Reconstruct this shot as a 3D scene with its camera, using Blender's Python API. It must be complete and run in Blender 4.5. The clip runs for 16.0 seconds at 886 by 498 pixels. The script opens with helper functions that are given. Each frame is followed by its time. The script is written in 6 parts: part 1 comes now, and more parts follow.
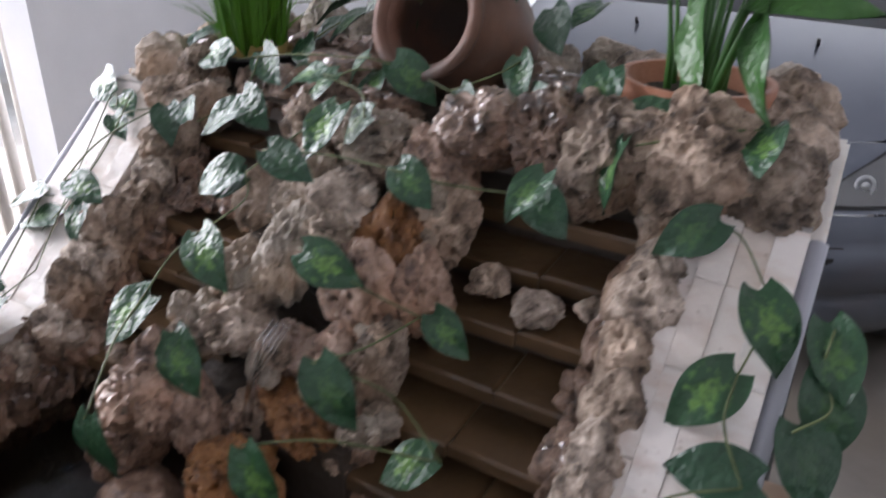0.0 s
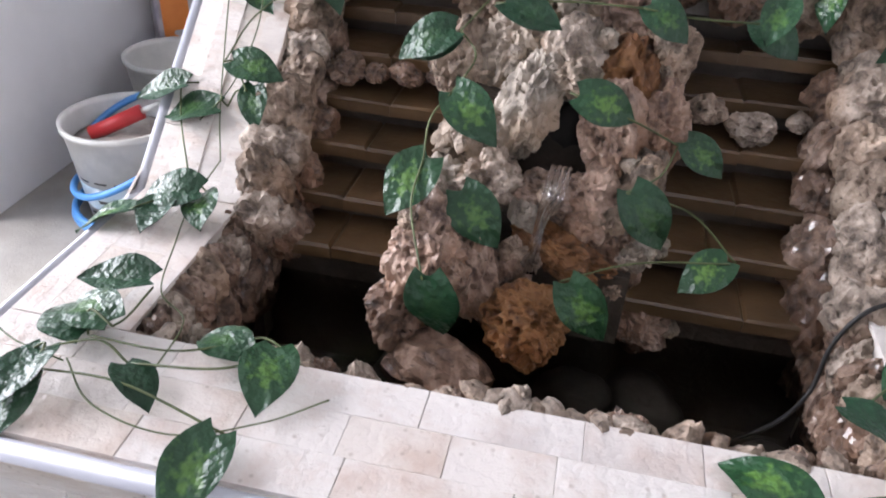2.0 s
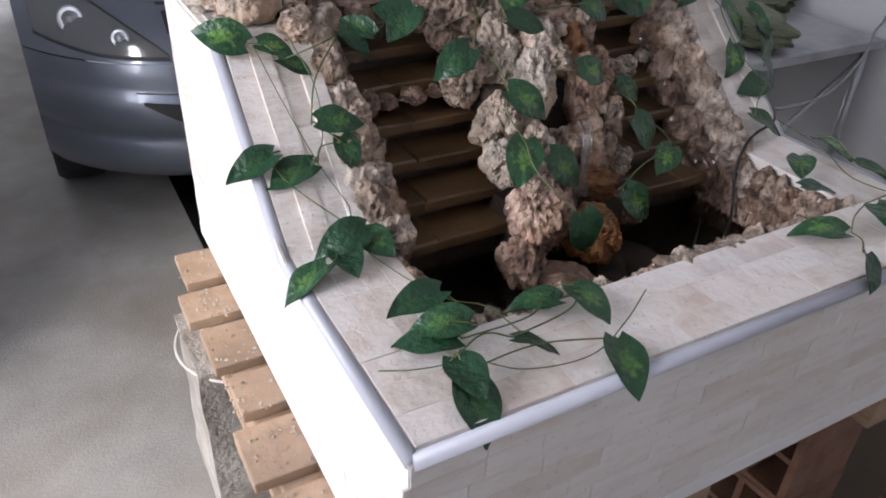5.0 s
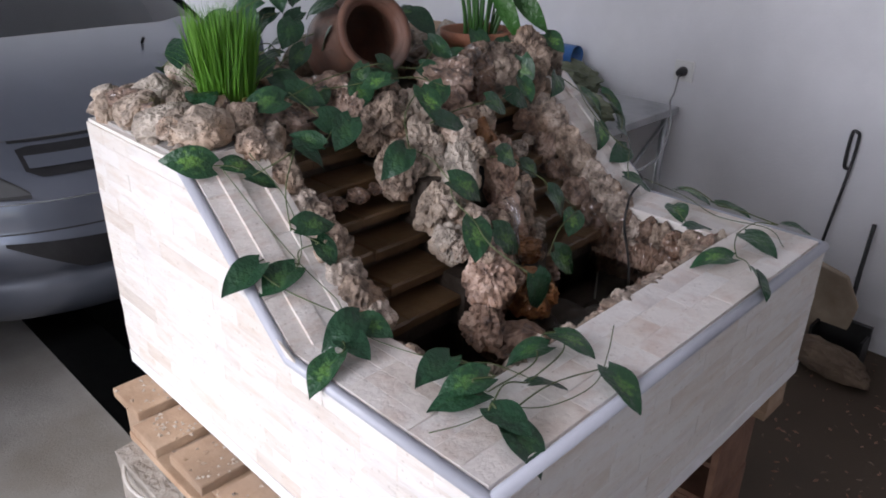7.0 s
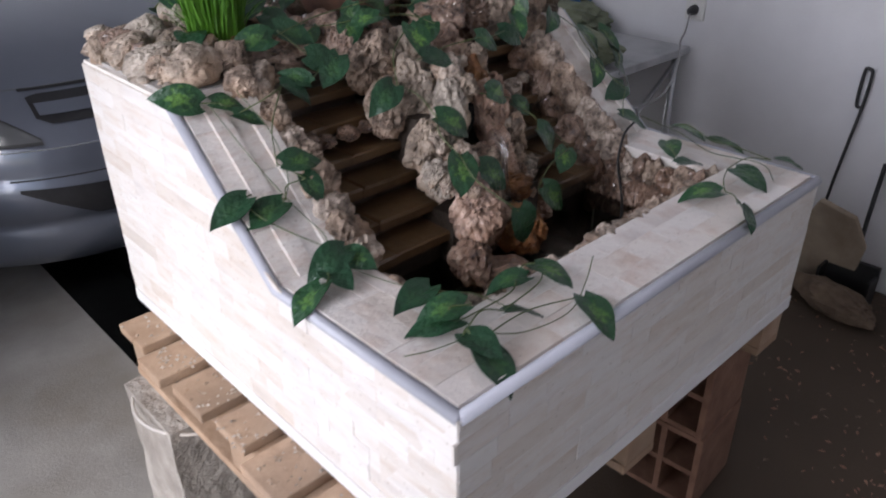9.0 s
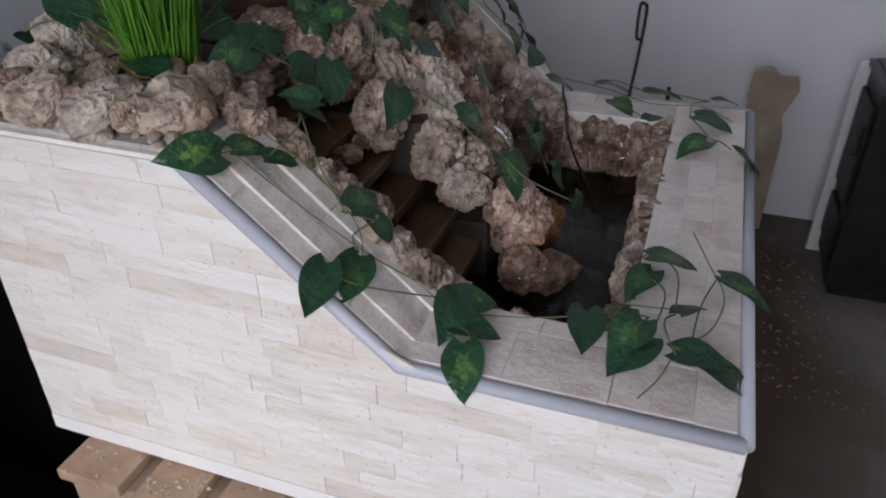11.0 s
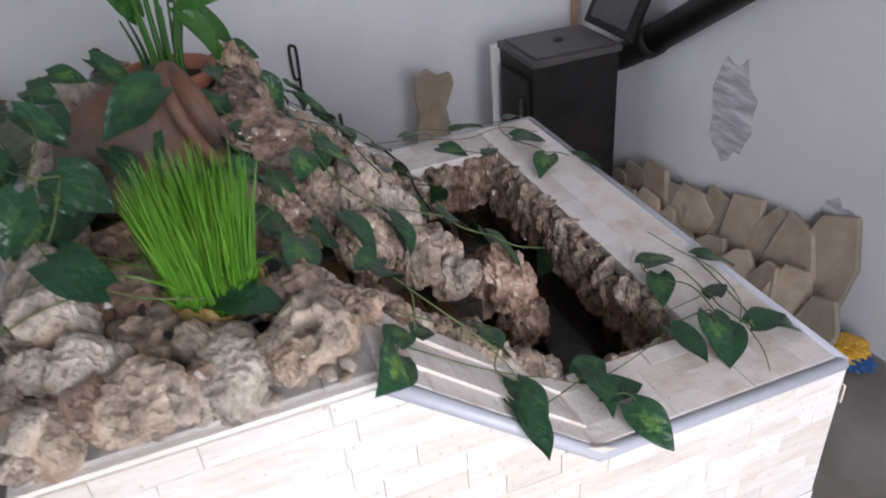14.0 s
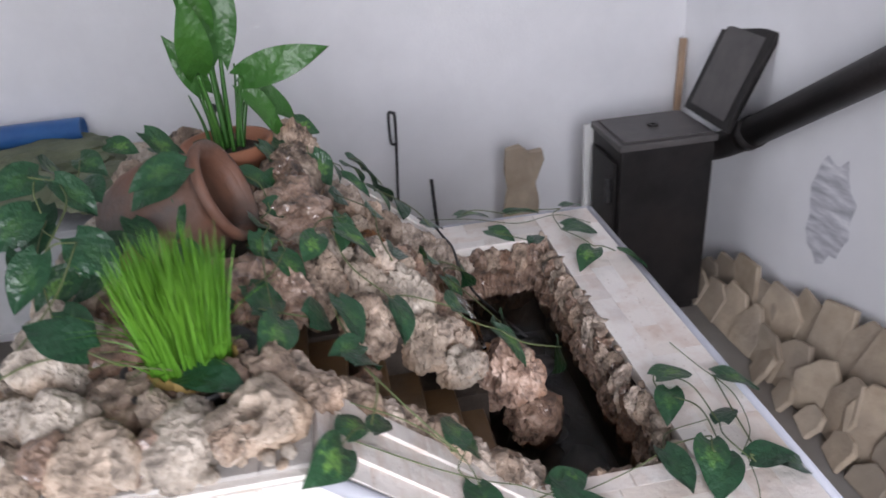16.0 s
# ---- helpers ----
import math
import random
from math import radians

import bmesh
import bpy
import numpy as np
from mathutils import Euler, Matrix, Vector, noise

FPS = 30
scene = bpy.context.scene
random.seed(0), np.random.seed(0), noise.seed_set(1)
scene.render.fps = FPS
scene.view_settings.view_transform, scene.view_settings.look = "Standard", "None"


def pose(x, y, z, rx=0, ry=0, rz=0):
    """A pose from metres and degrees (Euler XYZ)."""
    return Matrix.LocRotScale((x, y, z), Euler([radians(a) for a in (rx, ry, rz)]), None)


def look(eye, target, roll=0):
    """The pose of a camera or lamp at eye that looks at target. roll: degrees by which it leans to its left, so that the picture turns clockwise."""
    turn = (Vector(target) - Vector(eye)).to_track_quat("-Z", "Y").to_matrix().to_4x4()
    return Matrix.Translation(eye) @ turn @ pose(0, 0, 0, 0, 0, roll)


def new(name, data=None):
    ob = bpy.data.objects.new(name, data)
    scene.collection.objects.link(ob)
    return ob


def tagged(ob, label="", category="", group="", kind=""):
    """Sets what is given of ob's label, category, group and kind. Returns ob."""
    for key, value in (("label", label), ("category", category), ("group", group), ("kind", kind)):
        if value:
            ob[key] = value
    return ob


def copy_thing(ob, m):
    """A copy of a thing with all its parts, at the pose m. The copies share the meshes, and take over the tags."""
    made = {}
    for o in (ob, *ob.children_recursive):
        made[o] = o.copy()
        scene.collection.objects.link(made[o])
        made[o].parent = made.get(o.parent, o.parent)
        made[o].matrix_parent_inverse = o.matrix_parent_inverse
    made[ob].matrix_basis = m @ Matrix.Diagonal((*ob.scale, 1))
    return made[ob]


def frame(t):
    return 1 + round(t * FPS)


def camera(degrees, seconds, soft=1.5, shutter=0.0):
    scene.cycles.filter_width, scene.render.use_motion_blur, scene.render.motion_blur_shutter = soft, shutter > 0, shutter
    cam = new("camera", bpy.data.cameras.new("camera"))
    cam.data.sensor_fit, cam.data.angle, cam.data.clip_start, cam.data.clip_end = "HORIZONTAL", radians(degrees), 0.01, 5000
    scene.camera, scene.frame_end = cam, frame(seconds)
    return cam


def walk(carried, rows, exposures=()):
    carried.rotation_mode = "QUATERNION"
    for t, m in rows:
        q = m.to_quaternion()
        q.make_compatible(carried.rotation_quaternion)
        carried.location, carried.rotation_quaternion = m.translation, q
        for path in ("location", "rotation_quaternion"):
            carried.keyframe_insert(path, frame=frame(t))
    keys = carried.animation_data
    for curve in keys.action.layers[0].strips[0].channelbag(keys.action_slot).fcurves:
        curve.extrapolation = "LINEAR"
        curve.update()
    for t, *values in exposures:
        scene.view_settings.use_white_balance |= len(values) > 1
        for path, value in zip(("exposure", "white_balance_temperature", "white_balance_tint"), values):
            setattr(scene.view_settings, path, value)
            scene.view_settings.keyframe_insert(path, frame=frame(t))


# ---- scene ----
cam = camera(61.2, 16.0, soft=1.8, shutter=0.5)
PATH = [
    (0, (0.989, -0.076, 1.453), (0.139, 1.486, 0.537), 2.0),
    (0.5, (0.901, -0.192, 1.443), (0.171, 1.339, 0.383), 3.9),
    (1, (0.829, -0.272, 1.426), (0.168, 1.172, 0.211), 0.5),
    (1.5, (0.574, -0.279, 1.397), (0.194, 1.291, 0.217), 1.2),
    (2, (0.535, -0.327, 1.408), (0.232, 1.292, 0.273), 3.4),
    (2.5, (0.445, -0.32, 1.39), (0.21, 1.353, 0.321), 1.5),
    (3, (0.235, -0.285, 1.431), (0.309, 1.292, 0.203), -2.8),
    (3.2, (0.198, -0.336, 1.4), (0.352, 1.273, 0.222), -2.1),
    (5.3, (-0.265, -0.463, 1.498), (0.591, 0.981, 0.41), 2.5),
    (5.5, (-0.279, -0.471, 1.486), (0.533, 0.981, 0.374), 1.5),
    (6, (-0.401, -0.41, 1.494), (0.737, 0.943, 0.559), 0.2),
    (6.5, (-0.506, -0.389, 1.515), (0.77, 0.849, 0.598), 0.4),
    (7, (-0.495, -0.412, 1.529), (0.787, 0.861, 0.673), 0.8),
    (7.5, (-0.481, -0.432, 1.53), (0.778, 0.848, 0.649), 0.7),
    (8, (-0.45, -0.453, 1.528), (0.794, 0.835, 0.637), -0.1),
    (8.5, (-0.438, -0.492, 1.525), (0.771, 0.821, 0.623), -0.8),
    (9, (-0.473, -0.48, 1.515), (0.723, 0.794, 0.543), -0.5),
    (9.2, (-0.523, -0.439, 1.512), (0.723, 0.784, 0.537), -0.4),
    (11.3, (-0.644, 0.187, 1.51), (0.99, 0.637, 0.449), 0.7),
    (11.5, (-0.656, 0.23, 1.516), (1.002, 0.587, 0.455), 1.4),
    (12, (-0.715, 0.375, 1.526), (0.957, 0.403, 0.43), 0.6),
    (12.5, (-0.727, 0.474, 1.572), (1.034, 0.451, 0.624), -0.0),
    (13, (-0.615, 0.632, 1.569), (1.135, 0.285, 0.665), -3.4),
    (13.5, (-0.537, 0.74, 1.577), (1.084, 0.184, 0.546), -4.3),
    (14, (-0.563, 0.772, 1.666), (1.031, 0.246, 0.579), -5.2),
    (14.5, (-0.568, 0.807, 1.73), (1.109, 0.338, 0.746), -3.5),
    (15, (-0.579, 0.806, 1.757), (1.074, 0.292, 0.755), -1.2),
    (15.5, (-0.59, 0.775, 1.76), (1.092, 0.303, 0.785), -1.7),
    (16, (-0.605, 0.594, 1.711), (1.146, 0.352, 0.775), -4.5),
]
EXPOSURES = [(0, 0.95, 6500, 10), (0.5, 1.33, 6550, 10), (2.0, 1.22, 6500, 10), (3.2, 1.22, 6450, 10), (5.3, 0.28, 6450, 10), (6.5, 0.10, 6400, 11), (9.2, 0.04, 6400, 11), (11.5, -0.72, 6350, 9), (12.5, -0.72, 6350, 9), (13.0, -0.42, 6400, 9), (13.5, -0.08, 6450, 10), (14.0, 0.07, 6450, 10), (14.6, 0.35, 6450, 10), (16, 0.45, 6500, 10)]
walk(cam, [(t, look(eye, target, roll)) for t, eye, target, roll in PATH], EXPOSURES)

# ---- world and lights ----
world = bpy.data.worlds.new("sky")
scene.world = world
world.use_nodes = True
wn = world.node_tree
sky = wn.nodes.new("ShaderNodeTexSky")
sky.sky_type, sky.sun_disc = "NISHITA", False
sky.sun_elevation, sky.sun_rotation = radians(40), radians(250)
wn.links.new(sky.outputs[0], wn.nodes["Background"].inputs[0])
wn.nodes["Background"].inputs[1].default_value = 0.12
sun_data = bpy.data.lights.new("sun", "SUN")
sun_data.energy, sun_data.angle, sun_data.color = 1.0, radians(12), (1, 0.96, 0.9)
sun = new("sun", sun_data)
sun.matrix_world = look((-6, -3, 6), (0, 0, 0))


def area_lamp(name, eye, target, wide, high, power, colour):
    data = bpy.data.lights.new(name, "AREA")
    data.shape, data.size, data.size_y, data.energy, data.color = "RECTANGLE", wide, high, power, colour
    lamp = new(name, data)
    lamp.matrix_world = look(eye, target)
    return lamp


area_lamp("doorway_light", (-3.1, 0.65, 1.9), (0.5, 0.5, 0.9), 2.8, 2.5, 172, (0.95, 0.935, 1.03))

# added fill without a seen source, brightens the south wall and the bonnet
area_lamp("north_fill_light", (0.7, 7.6, 1.5), (0.7, 0.0, 0.7), 2.6, 2.2, 110, (0.94, 0.95, 1.03))


# ---- materials ----
def shader(name):
    m = bpy.data.materials.new(name)
    m.use_nodes = True
    t = m.node_tree
    return m, t, t.nodes["Principled BSDF"]


def node(t, kind, **values):
    n = t.nodes.new(kind)
    for key, value in values.items():
        n.inputs[key.replace("_", " ")].default_value = value
    return n


def ramp(t, source, stops):
    r = t.nodes.new("ShaderNodeValToRGB")
    while len(r.color_ramp.elements) < len(stops):
        r.color_ramp.elements.new(0.5)
    for e, (at, c) in zip(r.color_ramp.elements, stops):
        e.position, e.color = at, (*c, 1)
    t.links.new(source, r.inputs[0])
    return r.outputs[0]


def mix(t, factor, a, b, how="MIX"):
    m = t.nodes.new("ShaderNodeMix")
    m.data_type, m.blend_type = "RGBA", how
    for socket, value in ((m.inputs[0], factor), (m.inputs[6], a), (m.inputs[7], b)):
        if isinstance(value, (int, float)):
            socket.default_value = value
        elif isinstance(value, tuple):
            socket.default_value = (*value, 1)
        else:
            t.links.new(value, socket)
    return m.outputs[2]


def surface(name, dark, light, scale=8, rough=0.7, bump=0.3, bump_scale=60, metal=0.0, random_amount=0.0, stain=None, stain_scale=2.5, coat=0.0, depth=0.01, shine=0.5):
    """A two-scale surface: grain from dark to light, stains, fine relief."""
    m, t, p = shader(name)
    co = t.nodes.new("ShaderNodeTexCoord").outputs["Object"]
    if random_amount:
        info = t.nodes.new("ShaderNodeObjectInfo")
        shift = node(t, "ShaderNodeVectorMath")
        shift.operation = "ADD"
        wide = node(t, "ShaderNodeMath")
        wide.operation = "MULTIPLY"
        wide.inputs[1].default_value = 17.0
        t.links.new(info.outputs["Random"], wide.inputs[0])
        t.links.new(co, shift.inputs[0])
        t.links.new(wide.outputs[0], shift.inputs[1])
        co = shift.outputs[0]
    n = node(t, "ShaderNodeTexNoise", Scale=scale, Detail=6.0, Roughness=0.62)
    t.links.new(co, n.inputs[0])
    col = ramp(t, n.outputs["Fac"], [(0.3, dark), (0.7, light)])
    if stain:
        s = node(t, "ShaderNodeTexNoise", Scale=stain_scale, Detail=4.0, Roughness=0.55)
        t.links.new(co, s.inputs[0])
        f = ramp(t, s.outputs["Fac"], [(0.45, (0, 0, 0)), (0.68, (1, 1, 1))])
        col = mix(t, f, col, stain)
    if random_amount:
        v = ramp(t, info.outputs["Random"], [(0.0, (1 - random_amount,) * 3), (1.0, (1, 1, 1))])
        col = mix(t, 1.0, col, v, "MULTIPLY")
    t.links.new(col, p.inputs["Base Color"])
    p.inputs["Roughness"].default_value, p.inputs["Metallic"].default_value = rough, metal
    p.inputs["Coat Weight"].default_value = coat
    p.inputs["Specular IOR Level"].default_value = shine
    if bump:
        b = node(t, "ShaderNodeTexNoise", Scale=bump_scale, Detail=5.0, Roughness=0.6)
        t.links.new(co, b.inputs[0])
        bp = node(t, "ShaderNodeBump", Strength=bump, Distance=depth)
        t.links.new(b.outputs["Fac"], bp.inputs["Height"])
        t.links.new(bp.outputs[0], p.inputs["Normal"])
    return m


WALL = surface("white_plaster", (0.76, 0.76, 0.78), (0.84, 0.84, 0.86), 3, 0.85, 0.15, 90, stain=(0.72, 0.72, 0.74), stain_scale=1.2)
FLOOR = surface("dusty_concrete", (0.25, 0.235, 0.215), (0.38, 0.36, 0.335), 3.5, 0.8, 0.25, 120, stain=(0.22, 0.19, 0.155), stain_scale=1.1)
ft = FLOOR.node_tree
fp = ft.nodes["Principled BSDF"]
old = fp.inputs["Base Color"].links[0].from_socket
fco = ft.nodes.new("ShaderNodeTexCoord").outputs["Object"]
fsep = ft.nodes.new("ShaderNodeSeparateXYZ")
ft.links.new(fco, fsep.inputs[0])
fn = node(ft, "ShaderNodeTexNoise", Scale=2.2, Detail=6.0)
ft.links.new(fco, fn.inputs[0])
# brown dirt east of the fountain, toned darker to carry its shade
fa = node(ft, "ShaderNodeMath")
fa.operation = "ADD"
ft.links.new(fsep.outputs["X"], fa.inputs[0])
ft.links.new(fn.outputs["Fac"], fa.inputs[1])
dirt_shade = ramp(ft, fa.outputs[0], [(0.75, (0, 0, 0)), (1.0, (1, 1, 1))])
# full strength behind the fountain, weaker where the floor is better lit
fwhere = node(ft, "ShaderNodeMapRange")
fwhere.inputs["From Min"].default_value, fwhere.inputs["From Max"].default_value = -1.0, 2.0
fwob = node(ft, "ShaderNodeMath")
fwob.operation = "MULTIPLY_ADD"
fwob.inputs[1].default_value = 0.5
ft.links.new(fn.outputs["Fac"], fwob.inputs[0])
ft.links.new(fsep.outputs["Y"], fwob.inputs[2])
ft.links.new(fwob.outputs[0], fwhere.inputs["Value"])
shade_belt = ramp(ft, fwhere.outputs[0], [(0.2, (0.3, 0.3, 0.3)), (0.34, (1, 1, 1)), (0.72, (1, 1, 1)), (0.9, (0.45, 0.45, 0.45))])
dirt_shade = mix(ft, 1.0, dirt_shade, shade_belt, "MULTIPLY")
ft.links.new(mix(ft, dirt_shade, old, mix(ft, fn.outputs["Fac"], (0.036, 0.024, 0.015), (0.092, 0.064, 0.041))), fp.inputs["Base Color"])
# near-black on every pit face, so the recess reads dark by colour
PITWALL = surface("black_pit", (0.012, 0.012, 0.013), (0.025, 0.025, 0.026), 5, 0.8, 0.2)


def tile_surface(name, pale, warm, grey, rough, relief):
    """Split stone: faint layers along the strip, warm and grey pieces, pits."""
    m, t, p = shader(name)
    co = t.nodes.new("ShaderNodeTexCoord").outputs["Object"]
    info = t.nodes.new("ShaderNodeObjectInfo").outputs["Random"]
    place = node(t, "ShaderNodeMapping", Scale=(1.0, 1.0, 4.5))
    shift = node(t, "ShaderNodeVectorMath")
    shift.operation = "ADD"
    wide = node(t, "ShaderNodeMath")
    wide.operation = "MULTIPLY"
    wide.inputs[1].default_value = 23.0
    t.links.new(info, wide.inputs[0])
    t.links.new(co, shift.inputs[0])
    t.links.new(wide.outputs[0], shift.inputs[1])
    t.links.new(shift.outputs[0], place.inputs[0])
    layers = node(t, "ShaderNodeTexNoise", Scale=13.0, Detail=6.0, Roughness=0.62)
    cloud = node(t, "ShaderNodeTexNoise", Scale=5.0, Detail=3.0)
    grain = node(t, "ShaderNodeTexNoise", Scale=55.0, Detail=5.0, Roughness=0.65)
    pits = node(t, "ShaderNodeTexVoronoi", Scale=60.0)
    for n in (layers, cloud):
        t.links.new(place.outputs[0], n.inputs["Vector"])
    for n in (grain, pits):
        t.links.new(shift.outputs[0], n.inputs["Vector"])
    col = mix(t, ramp(t, layers.outputs["Fac"], [(0.48, (0, 0, 0)), (0.72, (1, 1, 1))]), pale, warm)
    col = mix(t, ramp(t, cloud.outputs["Fac"], [(0.56, (0, 0, 0)), (0.74, (0.8, 0.8, 0.8))]), col, grey)
    own = ramp(t, info, [(0.0, (0.88, 0.83, 0.78)), (0.3, (0.98, 0.96, 0.94)), (0.75, (1.0, 1.0, 1.0)), (1.0, (0.95, 0.92, 0.90))])
    col = mix(t, 1.0, col, own, "MULTIPLY")
    pit = ramp(t, pits.outputs["Distance"], [(0.05, (0.6, 0.55, 0.5)), (0.17, (1, 1, 1))])
    col = mix(t, 0.6, col, pit, "MULTIPLY")
    t.links.new(col, p.inputs["Base Color"])
    p.inputs["Roughness"].default_value = rough
    b1 = node(t, "ShaderNodeBump", Strength=relief, Distance=0.006)
    b2 = node(t, "ShaderNodeBump", Strength=relief * 0.6, Distance=0.004)
    t.links.new(layers.outputs["Fac"], b1.inputs["Height"])
    t.links.new(grain.outputs["Fac"], b2.inputs["Height"])
    t.links.new(b1.outputs[0], b2.inputs["Normal"])
    t.links.new(b2.outputs[0], p.inputs["Normal"])
    return m


TILE = tile_surface("split_travertine", (0.77, 0.748, 0.715), (0.69, 0.625, 0.56), (0.65, 0.625, 0.60), 0.6, 1.0)
RIMTILE = tile_surface("rim_travertine", (0.82, 0.775, 0.735), (0.66, 0.54, 0.47), (0.60, 0.56, 0.54), 0.45, 1.0)
GROUT = surface("cream_grout", (0.70, 0.66, 0.61), (0.80, 0.76, 0.71), 14, 0.85, 0.4, 130)
MORTAR = surface("grey_mortar", (0.34, 0.32, 0.30), (0.50, 0.48, 0.45), 14, 0.85, 0.5, 130)
WHITETRIM = surface("white_trim", (0.74, 0.73, 0.72), (0.82, 0.81, 0.8), 6, 0.5, 0.1)
TRIM = surface("grey_plastic_trim", (0.40, 0.41, 0.46), (0.46, 0.47, 0.52), 9, 0.35, 0.05)


def stone_surface(name, crevice, body, light, rough=0.75, wet=0.0, rust=0.6, scale=24.0, relief=0.9):
    """Porous limestone: pale crests, hollows and pin holes with shade in their colour; each stone its own tint."""
    m, t, p = shader(name)
    co = t.nodes.new("ShaderNodeTexCoord").outputs["Object"]
    info = t.nodes.new("ShaderNodeObjectInfo").outputs["Random"]
    n = node(t, "ShaderNodeTexNoise", Scale=scale, Detail=9.0, Roughness=0.66)
    t.links.new(co, n.inputs[0])
    col = ramp(t, n.outputs["Fac"], [(0.34, crevice), (0.48, body), (0.66, light)])
    big = node(t, "ShaderNodeTexNoise", Scale=9.0, Detail=3.0)
    t.links.new(co, big.inputs[0])
    f = ramp(t, big.outputs["Fac"], [(0.5, (0, 0, 0)), (0.68, (rust, rust, rust))])
    col = mix(t, f, col, tuple(c * k for c, k in zip(body, (0.95, 0.68, 0.45))))
    v = ramp(t, info, [(0.0, (0.62, 0.57, 0.52)), (0.35, (0.98, 0.86, 0.76)), (0.7, (1.05, 1.02, 0.99)), (1.0, (1.2, 1.18, 1.15))])
    col = mix(t, 1.0, col, v, "MULTIPLY")
    holes = node(t, "ShaderNodeTexVoronoi", Scale=85.0)
    warp = node(t, "ShaderNodeTexNoise", Scale=38.0, Detail=3.0)
    t.links.new(co, warp.inputs[0])
    t.links.new(mix(t, 0.06, co, warp.outputs["Color"]), holes.inputs["Vector"])
    hole = ramp(t, holes.outputs["Distance"], [(0.08, (0.3, 0.28, 0.26)), (0.3, (1, 1, 1))])
    col = mix(t, 0.55, col, hole, "MULTIPLY")
    t.links.new(col, p.inputs["Base Color"])
    p.inputs["Roughness"].default_value = rough
    p.inputs["Coat Weight"].default_value = wet
    p.inputs["Coat Roughness"].default_value = 0.07
    b1 = node(t, "ShaderNodeBump", Strength=relief, Distance=0.010)
    b2 = node(t, "ShaderNodeBump", Strength=relief * 0.65, Distance=0.008)
    t.links.new(n.outputs["Fac"], b1.inputs["Height"])
    t.links.new(hole, b2.inputs["Height"])
    t.links.new(b1.outputs[0], b2.inputs["Normal"])
    t.links.new(b2.outputs[0], p.inputs["Normal"])
    return m


# near-black colour that gives the spring hole its shade
HOLESHADE = surface("painted_hole_shade", (0.004, 0.003, 0.003), (0.008, 0.007, 0.006), 9, 0.95, 0.0)
YELLOW = surface("yellow_plastic_film", (0.62, 0.33, 0.03), (0.75, 0.45, 0.06), 6, 0.45, 0.2)
ROCK = stone_surface("porous_limestone", (0.05, 0.041, 0.035), (0.33, 0.272, 0.226), (0.74, 0.66, 0.58))
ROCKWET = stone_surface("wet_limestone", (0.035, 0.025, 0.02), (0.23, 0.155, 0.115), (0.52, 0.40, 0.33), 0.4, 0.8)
ROCKPALE = stone_surface("pale_limestone", (0.10, 0.086, 0.073), (0.34, 0.30, 0.255), (0.60, 0.55, 0.49), 0.75, 0.0, 0.7, 15.0, 0.6)
ROCKRUST = stone_surface("rust_tufa", (0.06, 0.025, 0.012), (0.27, 0.125, 0.045), (0.45, 0.24, 0.10), 0.6, 0.2)
ROCKPINK = stone_surface("pinkish_limestone", (0.08, 0.05, 0.04), (0.38, 0.265, 0.205), (0.66, 0.52, 0.44), 0.5, 0.3)
STEPBRICK = surface("wet_ochre_brick", (0.075, 0.045, 0.021), (0.185, 0.11, 0.054), 9, 0.35, 0.4, 60, random_amount=0.25, coat=0.3, depth=0.004)
# dark brown tone of the pool faces, step cores and ridge core
DARKBED = surface("dark_brown_mortar", (0.03, 0.022, 0.016), (0.09, 0.07, 0.055), 12, 0.5, 0.5, 70, coat=0.2)
WOOD = surface("raw_pallet_wood", (0.36, 0.23, 0.145), (0.55, 0.39, 0.27), 12, 0.75, 0.35, 80, random_amount=0.25, stain=(0.30, 0.22, 0.16))
CONCRETE = surface("rough_concrete_block", (0.30, 0.27, 0.24), (0.52, 0.48, 0.43), 16, 0.9, 0.9, 60, stain=(0.22, 0.19, 0.16), depth=0.012)
CLAYBLOCK = surface("hollow_clay_block", (0.17, 0.085, 0.055), (0.29, 0.165, 0.11), 12, 0.85, 0.4, 70)
TERRACOTTA = surface("terracotta", (0.30, 0.115, 0.06), (0.45, 0.20, 0.115), 7, 0.7, 0.3, 60, stain=(0.22, 0.12, 0.08), stain_scale=4)
CLAYDARK = surface("weathered_clay", (0.11, 0.053, 0.036), (0.23, 0.108, 0.066), 5, 0.6, 0.35, 50, stain=(0.085, 0.065, 0.055), stain_scale=7)
SOIL = surface("dark_soil", (0.02, 0.015, 0.01), (0.07, 0.05, 0.035), 30, 0.95, 0.8, 90)
BLACKPLASTIC = surface("black_plastic", (0.012, 0.012, 0.013), (0.025, 0.025, 0.026), 8, 0.4, 0.1)
CASTIRON = surface("black_stove_iron", (0.010, 0.009, 0.009), (0.024, 0.022, 0.022), 7, 0.45, 0.2, 90, stain=(0.03, 0.025, 0.024), shine=0.22)
CASTTOP = surface("brown_grey_iron_plate", (0.06, 0.055, 0.055), (0.10, 0.09, 0.088), 9, 0.5, 0.15, 90)
IRON = surface("dark_iron", (0.03, 0.03, 0.032), (0.07, 0.07, 0.072), 20, 0.45, 0.2, 120, metal=0.6)
SLATE = surface("brown_flagstone", (0.36, 0.28, 0.20), (0.60, 0.50, 0.38), 6, 0.8, 0.5, 40, random_amount=0.3, stain=(0.30, 0.25, 0.2))
CARPAINT = surface("silver_blue_paint", (0.135, 0.15, 0.19), (0.15, 0.168, 0.207), 4, 0.32, 0.0, metal=0.55, coat=0.8)
CARBLACK = surface("black_bumper_plastic", (0.01, 0.01, 0.012), (0.02, 0.02, 0.022), 20, 0.5, 0.1)
